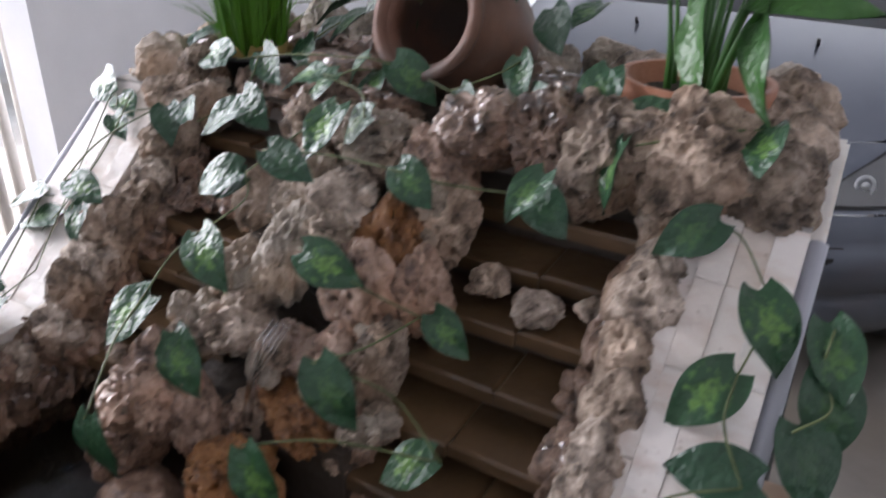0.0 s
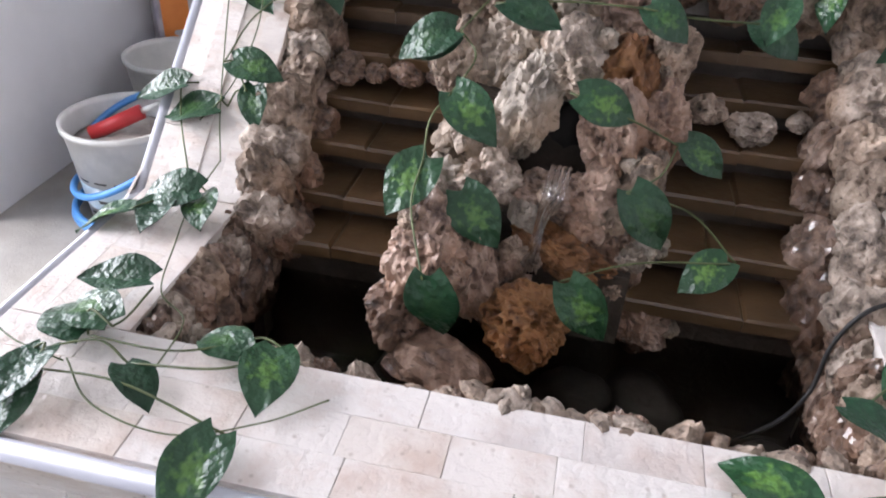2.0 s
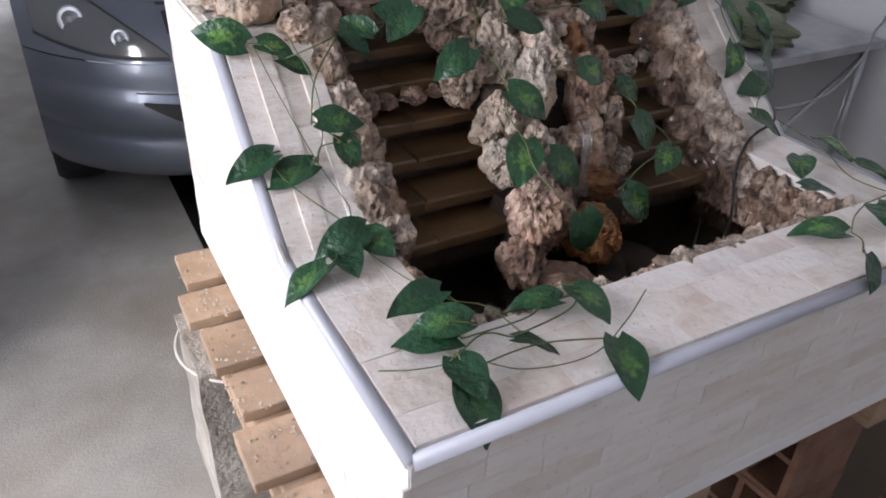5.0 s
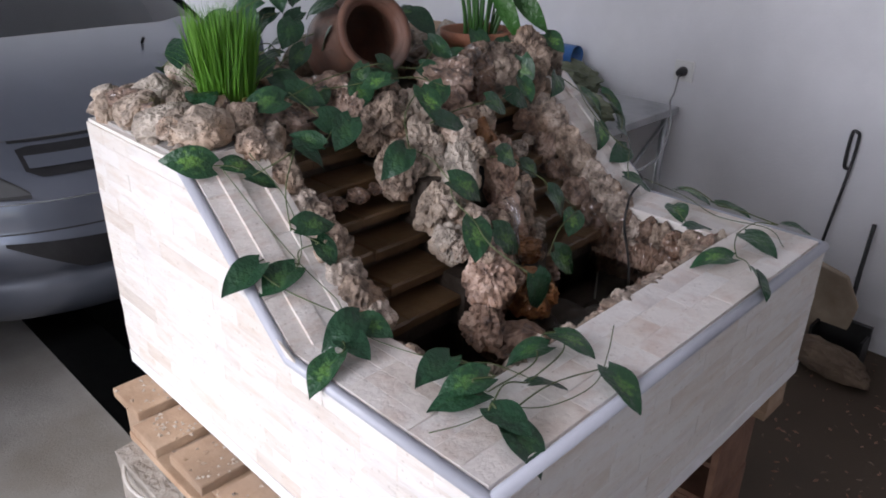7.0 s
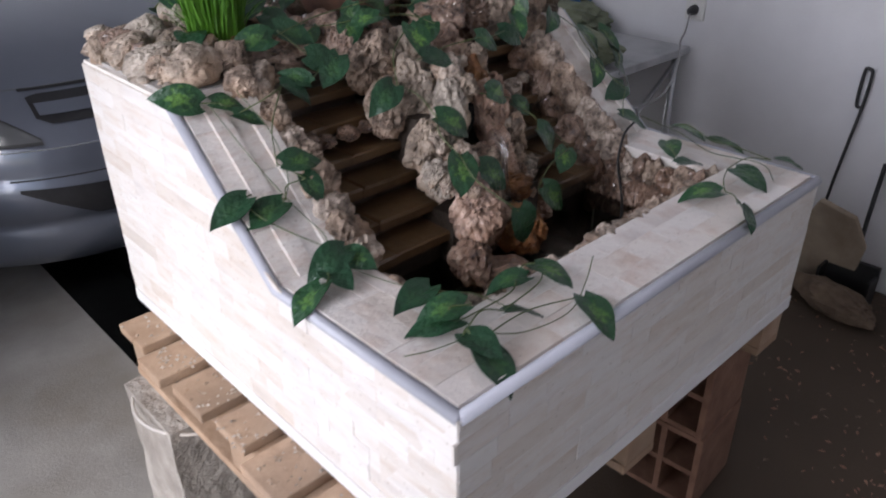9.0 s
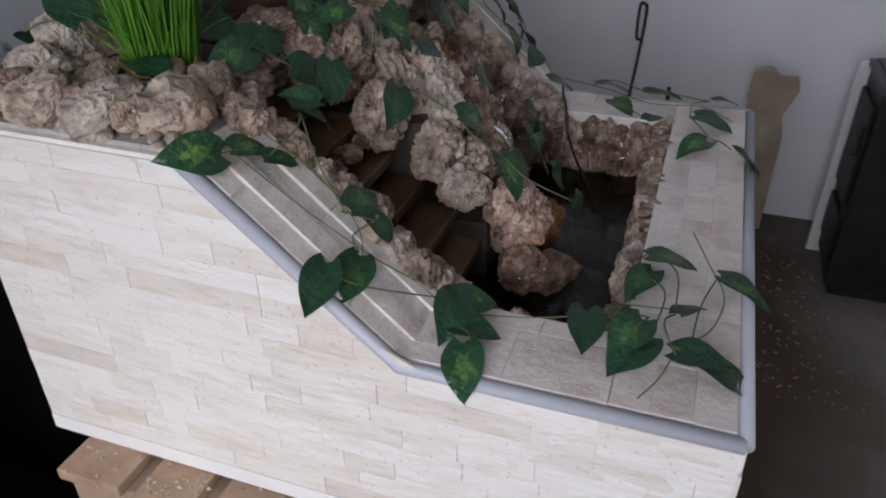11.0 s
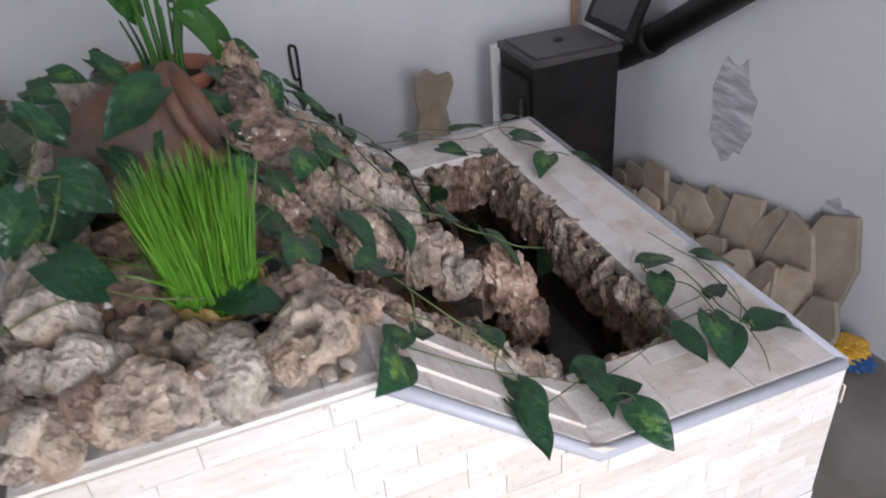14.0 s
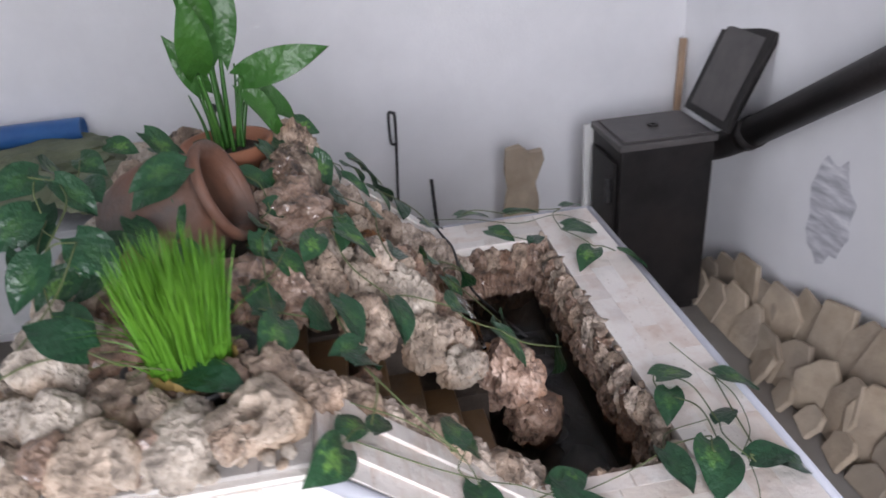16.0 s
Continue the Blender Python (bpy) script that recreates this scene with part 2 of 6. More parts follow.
RUBBER = surface("tyre_rubber", (0.012, 0.012, 0.012), (0.03, 0.03, 0.03), 30, 0.8, 0.2)
STEEL = surface("galvanised_steel", (0.42, 0.43, 0.45), (0.58, 0.59, 0.6), 10, 0.35, 0.1, metal=0.8)
BUCKETWHITE = surface("white_bucket_plastic", (0.62, 0.61, 0.58), (0.76, 0.75, 0.72), 7, 0.45, 0.1, stain=(0.5, 0.5, 0.48), stain_scale=6)
BENCHGREY = surface("scuffed_white_board", (0.40, 0.41, 0.42), (0.56, 0.57, 0.58), 5, 0.5, 0.1, stain=(0.26, 0.27, 0.28), stain_scale=5)
BLUEPLASTIC = surface("blue_plastic", (0.02, 0.09, 0.27), (0.04, 0.14, 0.36), 6, 0.35, 0.05)
HOSEBLUE = surface("blue_hose", (0.05, 0.20, 0.50), (0.08, 0.27, 0.60), 6, 0.4, 0.05)
REDPLASTIC = surface("red_plastic", (0.45, 0.025, 0.03), (0.55, 0.04, 0.045), 6, 0.4, 0.05)
WHITEPLASTIC = surface("white_plastic", (0.72, 0.72, 0.7), (0.8, 0.8, 0.78), 6, 0.4, 0.05)
LABELBLUE = surface("faded_blue_label", (0.40, 0.52, 0.62), (0.55, 0.64, 0.70), 9, 0.5, 0.05)
INK = surface("black_ink", (0.015, 0.015, 0.015), (0.03, 0.03, 0.03), 9, 0.5, 0.0)
ORANGE = surface("orange_sack_print", (0.75, 0.22, 0.05), (0.85, 0.30, 0.08), 9, 0.5, 0.2)
SACK = surface("white_woven_sack", (0.52, 0.50, 0.50), (0.70, 0.68, 0.68), 9, 0.6, 0.5, 40, stain=(0.40, 0.36, 0.42), stain_scale=8)
PVC = surface("grey_pvc", (0.48, 0.45, 0.42), (0.60, 0.57, 0.53), 5, 0.5, 0.1, stain=(0.42, 0.36, 0.3))
STEM = surface("brown_green_stem", (0.06, 0.08, 0.03), (0.13, 0.16, 0.06), 30, 0.55, 0.2)
CABLE = surface("black_cable", (0.01, 0.01, 0.01), (0.02, 0.02, 0.02), 20, 0.45, 0.0)
GREYCABLE = surface("grey_cable", (0.2, 0.2, 0.2), (0.28, 0.28, 0.28), 20, 0.5, 0.0)
CARDBOARD = surface("brown_cardboard", (0.33, 0.22, 0.14), (0.45, 0.32, 0.21), 8, 0.85, 0.2)
GREENBOX = surface("green_white_carton", (0.35, 0.45, 0.42), (0.68, 0.74, 0.74), 4, 0.6, 0.05)
KHAKI = surface("green_grey_canvas", (0.07, 0.085, 0.05), (0.20, 0.22, 0.14), 5, 0.7, 0.5, 30)
SMUDGE, smt, smp = shader("soot_smudge")
smc = node(smt, "ShaderNodeMapping", Scale=(7.0, 1.0, 30.0), Rotation=(0.0, radians(-22), 0.0))
smn = node(smt, "ShaderNodeTexNoise", Scale=1.0, Detail=6.0, Roughness=0.6)
smt.links.new(smt.nodes.new("ShaderNodeTexCoord").outputs["Object"], smc.inputs[0])
smt.links.new(smc.outputs[0], smn.inputs["Vector"])
smt.links.new(ramp(smt, smn.outputs["Fac"], [(0.33, (0.30, 0.30, 0.33)), (0.5, (0.52, 0.52, 0.56)), (0.66, (0.77, 0.77, 0.79))]), smp.inputs["Base Color"])
smp.inputs["Roughness"].default_value = 0.9
BARK = surface("log_bark", (0.10, 0.07, 0.05), (0.22, 0.16, 0.11), 14, 0.9, 0.9, 40, depth=0.015)


def clear_glass(name, colour, rough=0.02):
    m, t, p = shader(name)
    p.inputs["Base Color"].default_value = (*colour, 1)
    p.inputs["Transmission Weight"].default_value, p.inputs["Roughness"].default_value, p.inputs["IOR"].default_value = 1.0, rough, 1.33
    n = node(t, "ShaderNodeTexNoise", Scale=26.0, Detail=3.0)
    t.links.new(t.nodes.new("ShaderNodeTexCoord").outputs["Object"], n.inputs[0])
    b = node(t, "ShaderNodeBump", Strength=0.25, Distance=0.01)
    t.links.new(n.outputs["Fac"], b.inputs["Height"])
    t.links.new(b.outputs[0], p.inputs["Normal"])
    return m


WATER, wt, wp = shader("pond_water")
wt.nodes.remove(wp)
wthru = wt.nodes.new("ShaderNodeBsdfTransparent")
wthru.inputs[0].default_value = (0.62, 0.60, 0.55, 1)
wgloss = node(wt, "ShaderNodeBsdfGlossy", Roughness=0.04)
wfres = node(wt, "ShaderNodeFresnel", IOR=1.33)
wmix = wt.nodes.new("ShaderNodeMixShader")
wrip = node(wt, "ShaderNodeTexNoise", Scale=26.0, Detail=3.0)
wbump = node(wt, "ShaderNodeBump", Strength=0.25, Distance=0.01)
wt.links.new(wt.nodes.new("ShaderNodeTexCoord").outputs["Object"], wrip.inputs[0])
wt.links.new(wrip.outputs["Fac"], wbump.inputs["Height"])
for wnode in (wgloss, wfres):
    wt.links.new(wbump.outputs[0], wnode.inputs["Normal"])
wt.links.new(wfres.outputs[0], wmix.inputs[0])
wt.links.new(wthru.outputs[0], wmix.inputs[1])
wt.links.new(wgloss.outputs[0], wmix.inputs[2])
wt.links.new(wmix.outputs[0], wt.nodes["Material Output"].inputs[0])
STREAM = clear_glass("running_water", (0.95, 0.95, 0.95))
GLASS, _, gp = shader("car_glass")
gp.inputs["Base Color"].default_value = (0.02, 0.025, 0.03, 1)
gp.inputs["Roughness"].default_value, gp.inputs["Coat Weight"].default_value = 0.05, 1.0
LAMPGLASS, _, lp = shader("headlamp_lens")
lp.inputs["Base Color"].default_value = (0.12, 0.125, 0.13, 1)
lp.inputs["Metallic"].default_value, lp.inputs["Roughness"].default_value, lp.inputs["Coat Weight"].default_value = 0.2, 0.12, 1.0


def leaf_surface(name, edge, heart, rough, spread):
    """Green with a pale star along the midrib; leaves lie along their own y, 0 to 1."""
    m, t, p = shader(name)
    co = t.nodes.new("ShaderNodeTexCoord").outputs["Object"]
    info = t.nodes.new("ShaderNodeObjectInfo").outputs["Random"]
    sep = t.nodes.new("ShaderNodeSeparateXYZ")
    t.links.new(co, sep.inputs[0])
    far = node(t, "ShaderNodeVectorMath")
    far.operation = "DISTANCE"
    far.inputs[1].default_value = (0, 0.42, 0)
    t.links.new(co, far.inputs[0])
    w = node(t, "ShaderNodeTexNoise", Scale=9.0, Detail=3.0)
    t.links.new(co, w.inputs[0])
    add = node(t, "ShaderNodeMath")
    add.operation = "ADD"
    t.links.new(far.outputs["Value"], add.inputs[0])
    t.links.new(w.outputs["Fac"], add.inputs[1])
    f = ramp(t, add.outputs[0], [(0.52, (1, 1, 1)), (0.52 + spread, (0, 0, 0))])
    ink = ramp(t, info, [(0.0, (0.0, 0.0, 0.0)), (0.35, (0.25, 0.25, 0.25)), (1.0, (1, 1, 1))])
    f2 = mix(t, 1.0, f, ink, "MULTIPLY")
    col = mix(t, f2, edge, heart)
    v = ramp(t, info, [(0.0, (0.75, 0.8, 0.85)), (1.0, (1.15, 1.1, 1.0))])
    col = mix(t, 1.0, col, v, "MULTIPLY")
    t.links.new(col, p.inputs["Base Color"])
    p.inputs["Roughness"].default_value = rough
    vein = node(t, "ShaderNodeTexNoise", Scale=7.0, Detail=2.0)
    t.links.new(co, vein.inputs["Vector"])
    b = node(t, "ShaderNodeBump", Strength=0.25, Distance=0.03)
    t.links.new(vein.outputs["Fac"], b.inputs["Height"])
    t.links.new(b.outputs[0], p.inputs["Normal"])
    return m


LEAF = leaf_surface("ivy_leaf", (0.016, 0.062, 0.026), (0.105, 0.225, 0.05), 0.36, 0.22)
LEAFPLAIN = leaf_surface("plain_leaf", (0.035, 0.12, 0.02), (0.07, 0.19, 0.03), 0.4, 0.4)
GRASS = surface("bright_grass", (0.055, 0.175, 0.012), (0.12, 0.285, 0.024), 6, 0.45, 0.0)


# ---- building blocks ----
def mesh_from(name, verts, faces, material, smooth=False):
    me = bpy.data.meshes.new(name)
    me.from_pydata([tuple(v) for v in verts], [], [tuple(f) for f in faces])
    me.update()
    for m in (material if isinstance(material, (list, tuple)) else [material]):
        me.materials.append(m)
    if smooth:
        me.polygons.foreach_set("use_smooth", [True] * len(me.polygons))
    return me


def thing(name, label, category, at=(0, 0, 0), turn=(0, 0, 0), group="", kind=""):
    ob = new(name)
    ob.matrix_basis = pose(*at, *turn)
    ob.empty_display_size = 0.05
    return tagged(ob, label, category, group, kind)


def under(name, me, parent, label="", m=None):
    ob = new(name, me)
    ob.parent = parent
    if m is not None:
        ob.matrix_basis = m
    return tagged(ob, label)


def part(name, bm, material, parent, label="", smooth=False):
    me = bpy.data.meshes.new(name)
    bm.to_mesh(me)
    bm.free()
    me.materials.append(material)
    if smooth:
        me.polygons.foreach_set("use_smooth", [True] * len(me.polygons))
    return under(name, me, parent, label)


def solo(name, bm, material, label, category="", kind="", group="", smooth=False):
    ob = part(name, bm, material, None, "", smooth)
    return tagged(ob, label, category, group, kind)


def box(bm, x0, x1, y0, y1, z0, z1, bevel=0.0, m=None):
    r = bmesh.ops.create_cube(bm, size=1.0)
    bmesh.ops.scale(bm, vec=(x1 - x0, y1 - y0, z1 - z0), verts=r["verts"])
    bmesh.ops.translate(bm, vec=((x0 + x1) / 2, (y0 + y1) / 2, (z0 + z1) / 2), verts=r["verts"])
    if bevel:
        es = list({e for v in r["verts"] for e in v.link_edges})
        out = bmesh.ops.bevel(bm, geom=es, offset=bevel, segments=2, affect="EDGES", profile=0.6)
        if m is not None:
            bmesh.ops.transform(bm, matrix=m, verts=out["verts"])
    elif m is not None:
        bmesh.ops.transform(bm, matrix=m, verts=r["verts"])
    return bm


def boxes(*rows, bevel=0.0):
    bm = bmesh.new()
    for r in rows:
        box(bm, *r, bevel=bevel)
    return bm


def lathe(profile, segments=40, closed=True):
    """A turned body round z from (radius, height) rows."""
    verts, faces, n = [], [], segments
    for r, z in profile:
        for k in range(n):
            a = 2 * math.pi * k / n
            verts.append((r * math.cos(a), r * math.sin(a), z))
    for i in range(len(profile) - 1):
        for k in range(n):
            a, b = i * n + k, i * n + (k + 1) % n
            faces.append((a, b, b + n, a + n))
    if closed:
        faces.append(tuple(range(n - 1, -1, -1)))
        faces.append(tuple((len(profile) - 1) * n + k for k in range(n)))
    return verts, faces


def smooth_path(points, steps=8):
    pts = [Vector(p) for p in points]
    pts = [pts[0] * 2 - pts[1]] + pts + [pts[-1] * 2 - pts[-2]]
    out = []
    for i in range(1, len(pts) - 2):
        p0, p1, p2, p3 = pts[i - 1:i + 3]
        for k in range(steps):
            u = k / steps
            out.append(0.5 * ((2 * p1) + (p2 - p0) * u + (2 * p0 - 5 * p1 + 4 * p2 - p3) * u * u + (3 * p1 - p0 - 3 * p2 + p3) * u ** 3))
    out.append(pts[-2])
    return out


def tube(points, radius, sides=8, steps=8, taper=1.0, straight=False):
    """A round bar along the points."""
    pts = [Vector(p) for p in points] if straight else smooth_path(points, steps)
    verts, faces = [], []
    n = len(pts)
    side = None
    for i, p in enumerate(pts):
        d = (pts[min(i + 1, n - 1)] - pts[max(i - 1, 0)]).normalized()
        side = (side or Vector((0.31, 0.17, 0.93))).cross(d).cross(d) * -1
        if side.length < 1e-5:
            side = Vector((1, 0.3, 0)).cross(d)
        side.normalize()
        up = d.cross(side)
        r = radius * (1 + (taper - 1) * i / max(1, n - 1))
        for k in range(sides):
            a = 2 * math.pi * k / sides
            verts.append(p + (side * math.cos(a) + up * math.sin(a)) * r)
    for i in range(n - 1):
        for k in range(sides):
            a, b = i * sides + k, i * sides + (k + 1) % sides
            faces.append((a, b, b + sides, a + sides))
    faces += [tuple(range(sides - 1, -1, -1)), tuple((n - 1) * sides + k for k in range(sides))]
    return verts, faces


def bm_of(verts, faces):
    bm = bmesh.new()
    vs = [bm.verts.new(v) for v in verts]
    for f in faces:
        bm.faces.new([vs[i] for i in f])
    bmesh.ops.recalc_face_normals(bm, faces=bm.faces)
    return bm


def smoothstep(a, b, x):
    x = min(1.0, max(0.0, (x - a) / (b - a)))
    return x * x * (3 - 2 * x)


def rock_mesh(name, seed, size, material, detail=4, pits=1.0, lump=1.0, facets=9, dents=(), grit=1.0):
    """A porous, pitted lump of limestone."""
    bm = bmesh.new()
    bmesh.ops.create_icosphere(bm, subdivisions=detail, radius=1.0)
    off = Vector((seed * 7.31 % 50, seed * 3.77 % 50, seed * 11.13 % 50))
    r = random.Random(seed * 13 + 5)
    cuts, flat = [], 0.95 - 0.35 * grit
    for k in range(facets):
        n = Vector((r.gauss(0, 1), r.gauss(0, 1), r.gauss(0, 1))).normalized()
        cuts.append((n, r.uniform(0.72, 1.08)))
    for v in bm.verts:
        p = v.co.normalized()
        q = p + off
        d = 1.16 + 0.34 * lump * noise.noise(q * 1.5) + 0.2 * noise.noise(q * 2.9)
        for n, far in cuts:
            along = p.dot(n)
            if along > 0.25:
                d = min(d, flat * far / along + (1 - flat) * d)
        d += 0.17 * lump * (0.3 + 0.7 * grit) * (0.5 - abs(noise.noise(q * 3.3 + Vector((9, 2, 4)))) * 2) + grit * (0.08 * (0.5 - abs(noise.noise(q * 7.5)) * 2) + 0.035 * noise.noise(q * 15))
        c = noise.voronoi(q * 3.1 + noise.noise_vector(q * 2.0) * 0.5)[0][0]
        d -= 0.26 * pits * (1 - smoothstep(0.06, 0.34, c))
        if detail >= 4:
            c2 = noise.voronoi(q * 8.0 + noise.noise_vector(q * 5.0) * 0.5)[0][0]
            d -= 0.08 * pits * grit * (1 - smoothstep(0.06, 0.32, c2))
        for n, spread, deep in dents:
            d -= deep * (1 - smoothstep(spread * 0.55, spread, (p - Vector(n).normalized()).length))
        v.co = Vector((p.x * size[0], p.y * size[1], p.z * size[2])) * max(0.3, d)
    me = bpy.data.meshes.new(name)
    bm.to_mesh(me)
    bm.free()
    me.materials.append(material)
    me.polygons.foreach_set("use_smooth", [detail < 4] * len(me.polygons))
    return me


# ---- the garage ----
XE, XW, YN, ZC = 2.33, -1.32, 7.0, 2.7


def floor_mesh():
    """One sheet to the horizon, with the opening of the inspection pit."""
    xs = [-60, -1.32, 0.135, 1.05, 2.33, 60]
    ys = [-60, -1.3, 1.22, 5.6, 7.0, 60]
    verts = [(x, y, 0) for y in ys for x in xs]
    faces = []
    for j in range(5):
        for i in range(5):
            if i == 2 and j == 2:
                continue
            a = j * 6 + i
            faces.append((a, a + 1, a + 7, a + 6))
    return mesh_from("floor", verts, faces, FLOOR)


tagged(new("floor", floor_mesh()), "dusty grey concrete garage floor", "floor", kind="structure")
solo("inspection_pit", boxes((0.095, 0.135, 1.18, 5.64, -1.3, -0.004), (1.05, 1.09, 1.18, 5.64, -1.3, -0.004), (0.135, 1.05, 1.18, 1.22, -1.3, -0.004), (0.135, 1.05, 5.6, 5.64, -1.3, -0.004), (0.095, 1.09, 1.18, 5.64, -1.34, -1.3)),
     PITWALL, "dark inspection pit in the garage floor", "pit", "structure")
solo("wall_east", boxes((XE, XE + 0.2, -1.4, YN, 0, ZC)), WALL, "white plastered garage wall", "wall", "structure")
# opening out of view, assumed so that the added north lamp shines in
solo("wall_north", boxes((XW - 0.28, -0.6, YN, YN + 0.2, 0, ZC), (2.0, XE + 0.2, YN, YN + 0.2, 0, ZC), (-0.6, 2.0, YN, YN + 0.2, 2.3, ZC)), WALL, "white plastered back wall with an added opening out of view", "wall", "structure")
bm = bmesh.new()
box(bm, XW - 0.28, XE + 0.3, -0.2, 0, 0, ZC, m=Matrix.Translation((XE, -0.885, 0)) @ pose(0, 0, 0, 0, 0, 5.0) @ Matrix.Translation((-XE, 0, 0)))
solo("wall_south", bm, WALL, "white plastered wall with soot smudges", "wall", "structure")
solo("wall_west", boxes((XW - 0.16, XW, 1.4, YN, 0, ZC), (XW - 0.16, XW, -0.25, 1.4, 2.35, ZC), (XW - 0.16, XW, -1.5, -0.25, 0, ZC)), WALL, "white plastered wall beside the wide doorway", "wall", "structure")
solo("ceiling", boxes((XW - 0.28, XE + 0.2, -1.5, YN + 0.2, ZC, ZC + 0.15)), WALL, "plain white garage ceiling", "ceiling", "structure")


# ---- the fountain ----
ZR, ZB, YK, YS, ZS, YB = 0.917, 0.608, 0.40, 0.665, 1.150, 1.02   # rim, underside, kink, slope end, plateau, back
SL = (ZS - ZR) / (YS - YK)
fountain = thing("fountain", "tabletop rockery fountain clad in cream split travertine", "fountain", (0.5, 0.5, ZB))
FO = Matrix.Translation((-0.5, -0.5, -ZB))


def fpart(name, me, parent=None, label="", m=Matrix()):
    """A part of the fountain, given in the garage's measures."""
    return under(name, me, parent or fountain, label, (FO @ m) if parent is None else m)


def top_at(y):
    return ZR if y < YK else min(ZS, ZR + (y - YK) * SL)


def side_core(x0, x1):
    prof = [(0.003, ZB), (0.003, ZR - 0.006), (YK, ZR - 0.006), (YS, ZS - 0.006), (YB - 0.003, ZS - 0.006), (YB - 0.003, ZB)]
    n = len(prof)
    verts = [(x0, y, z) for y, z in prof] + [(x1, y, z) for y, z in prof]
    faces = [tuple(range(n - 1, -1, -1)), tuple(range(n, 2 * n))] + [(i, (i + 1) % n, n + (i + 1) % n, n + i) for i in range(n)]
    bm = bm_of(verts, faces)
    me = bpy.data.meshes.new("core")
    bm.to_mesh(me)
    bm.free()
    me.materials.append(GROUT)
    return me


left_wall = fpart("left_wall", side_core(0.002, 0.135), None, "side wall clad in cream travertine strips")
right_wall = fpart("right_wall", side_core(0.875, 0.998), None, "side wall clad in cream travertine strips")


def block_mesh(name, material, *rows):
    bm = boxes(*rows)
    me = bpy.data.meshes.new(name)
    bm.to_mesh(me)
    bm.free()
    me.materials.append(material)
    return me


front_wall = fpart("front_wall", block_mesh("front_wall", GROUT, (0.135, 0.875, 0.003, 0.148, ZB, ZR - 0.006)), None, "front wall clad in beige travertine strips")
back_wall = fpart("back_wall", block_mesh("back_wall", MORTAR, (0.135, 0.875, 0.802, YB - 0.006, ZB, ZS - 0.03)), None, "grey mortar back")
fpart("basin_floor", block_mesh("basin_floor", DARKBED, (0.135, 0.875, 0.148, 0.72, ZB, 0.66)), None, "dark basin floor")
rnd = random.Random(4)


def slab_piece(quad, out, thick, chamfer, rough=0.0):
    """A tile from four corners in order, standing out along out."""
    q = [Vector(c) for c in quad]
    mid = sum(q, Vector()) / 4
    o = Vector(out).normalized()
    a = [c + (mid - c).normalized() * 0.0003 for c in q]
    b = [c + o * (thick - chamfer) for c in a]
    top = [c + (mid - c).normalized() * chamfer * 1.5 + o * (thick + rnd.uniform(-rough, rough)) for c in a]
    verts = a + b + top
    faces = [(8, 9, 10, 11)]
    for i in range(4):
        j = (i + 1) % 4
        faces += [(i, j, 4 + j, 4 + i), (4 + i, 4 + j, 8 + j, 8 + i)]
    bm = bm_of(verts, faces)
    me = bpy.data.meshes.new("tile")
    bm.to_mesh(me)
    bm.free()
    return me


def lay(parent, quad, out, material, thick=0.0038, chamfer=0.0005, rough=0.0004):
    me = slab_piece(quad, out, thick, chamfer, rough)
    me.materials.append(material)
    under("tile", me, parent)


def clad_side(parent, xf, out):
    """Rows of strips up a side wall, cut to its sloping outline."""
    z = ZB + 0.03
    h = 0.0335
    while z < ZS - 0.012:
        z1 = min(z + h, ZS - 0.012)
        start = [0.0 if zz <= ZR - 0.006 else YK + (zz - ZR) / SL + 0.006 for zz in (z, z1)]
        y = -rnd.uniform(0.02, 0.12)
        while y < YB:
            y1 = y + rnd.choice((0.075, 0.10, 0.13, 0.15, 0.2))
            if y1 > YB - 0.03:
                y1 = YB
            a0, a1 = max(y, start[0]), max(y, start[1])
            if y1 - max(a0, a1) > 0.012:
                lay(parent, [(xf, a0, z), (xf, y1, z), (xf, y1, z1), (xf, a1, z1)], (out, 0, 0), TILE, 0.0036 + rnd.uniform(0, 0.0007))
            elif y1 - min(a0, a1) > 0.03:
                lay(parent, [(xf, a0, z), (xf, y1, z), (xf, y1, min(z1, ZR + (y1 - YK) * SL - 0.01)), (xf, y1 - 0.004, min(z1, ZR + (y1 - YK) * SL - 0.01))], (out, 0, 0), TILE)
            y = y1
        z = z1
    me = block_mesh("bottom_strip", WHITETRIM, (min(xf, xf + out * 0.005), max(xf, xf + out * 0.005), 0.0, YB, ZB, ZB + 0.029))
    under("bottom_strip", me, parent, "smooth white bottom strip")


clad_side(left_wall, 0.002, -1)
clad_side(right_wall, 0.998, 1)
z = ZB + 0.03
while z < ZR - 0.014:
    z1 = min(z + 0.0335, ZR - 0.013)
    x = -rnd.uniform(0.0, 0.1)
    while x < 1.0:
        x1 = min(1.0, x + rnd.choice((0.075, 0.1, 0.13, 0.15, 0.2)))
        if x1 > 0.97:
            x1 = 1.0
        lay(front_wall, [(max(0, x), 0.003, z), (x1, 0.003, z), (x1, 0.003, z1), (max(0, x), 0.003, z1)], (0, -1, 0), TILE, 0.0036 + rnd.uniform(0, 0.0007))
        x = x1
    z = z1
under("bottom_strip", block_mesh("bottom_strip", WHITETRIM, (-0.002, 1.002, -0.003, 0.006, ZB, ZB + 0.029)), front_wall, "smooth white bottom strip")
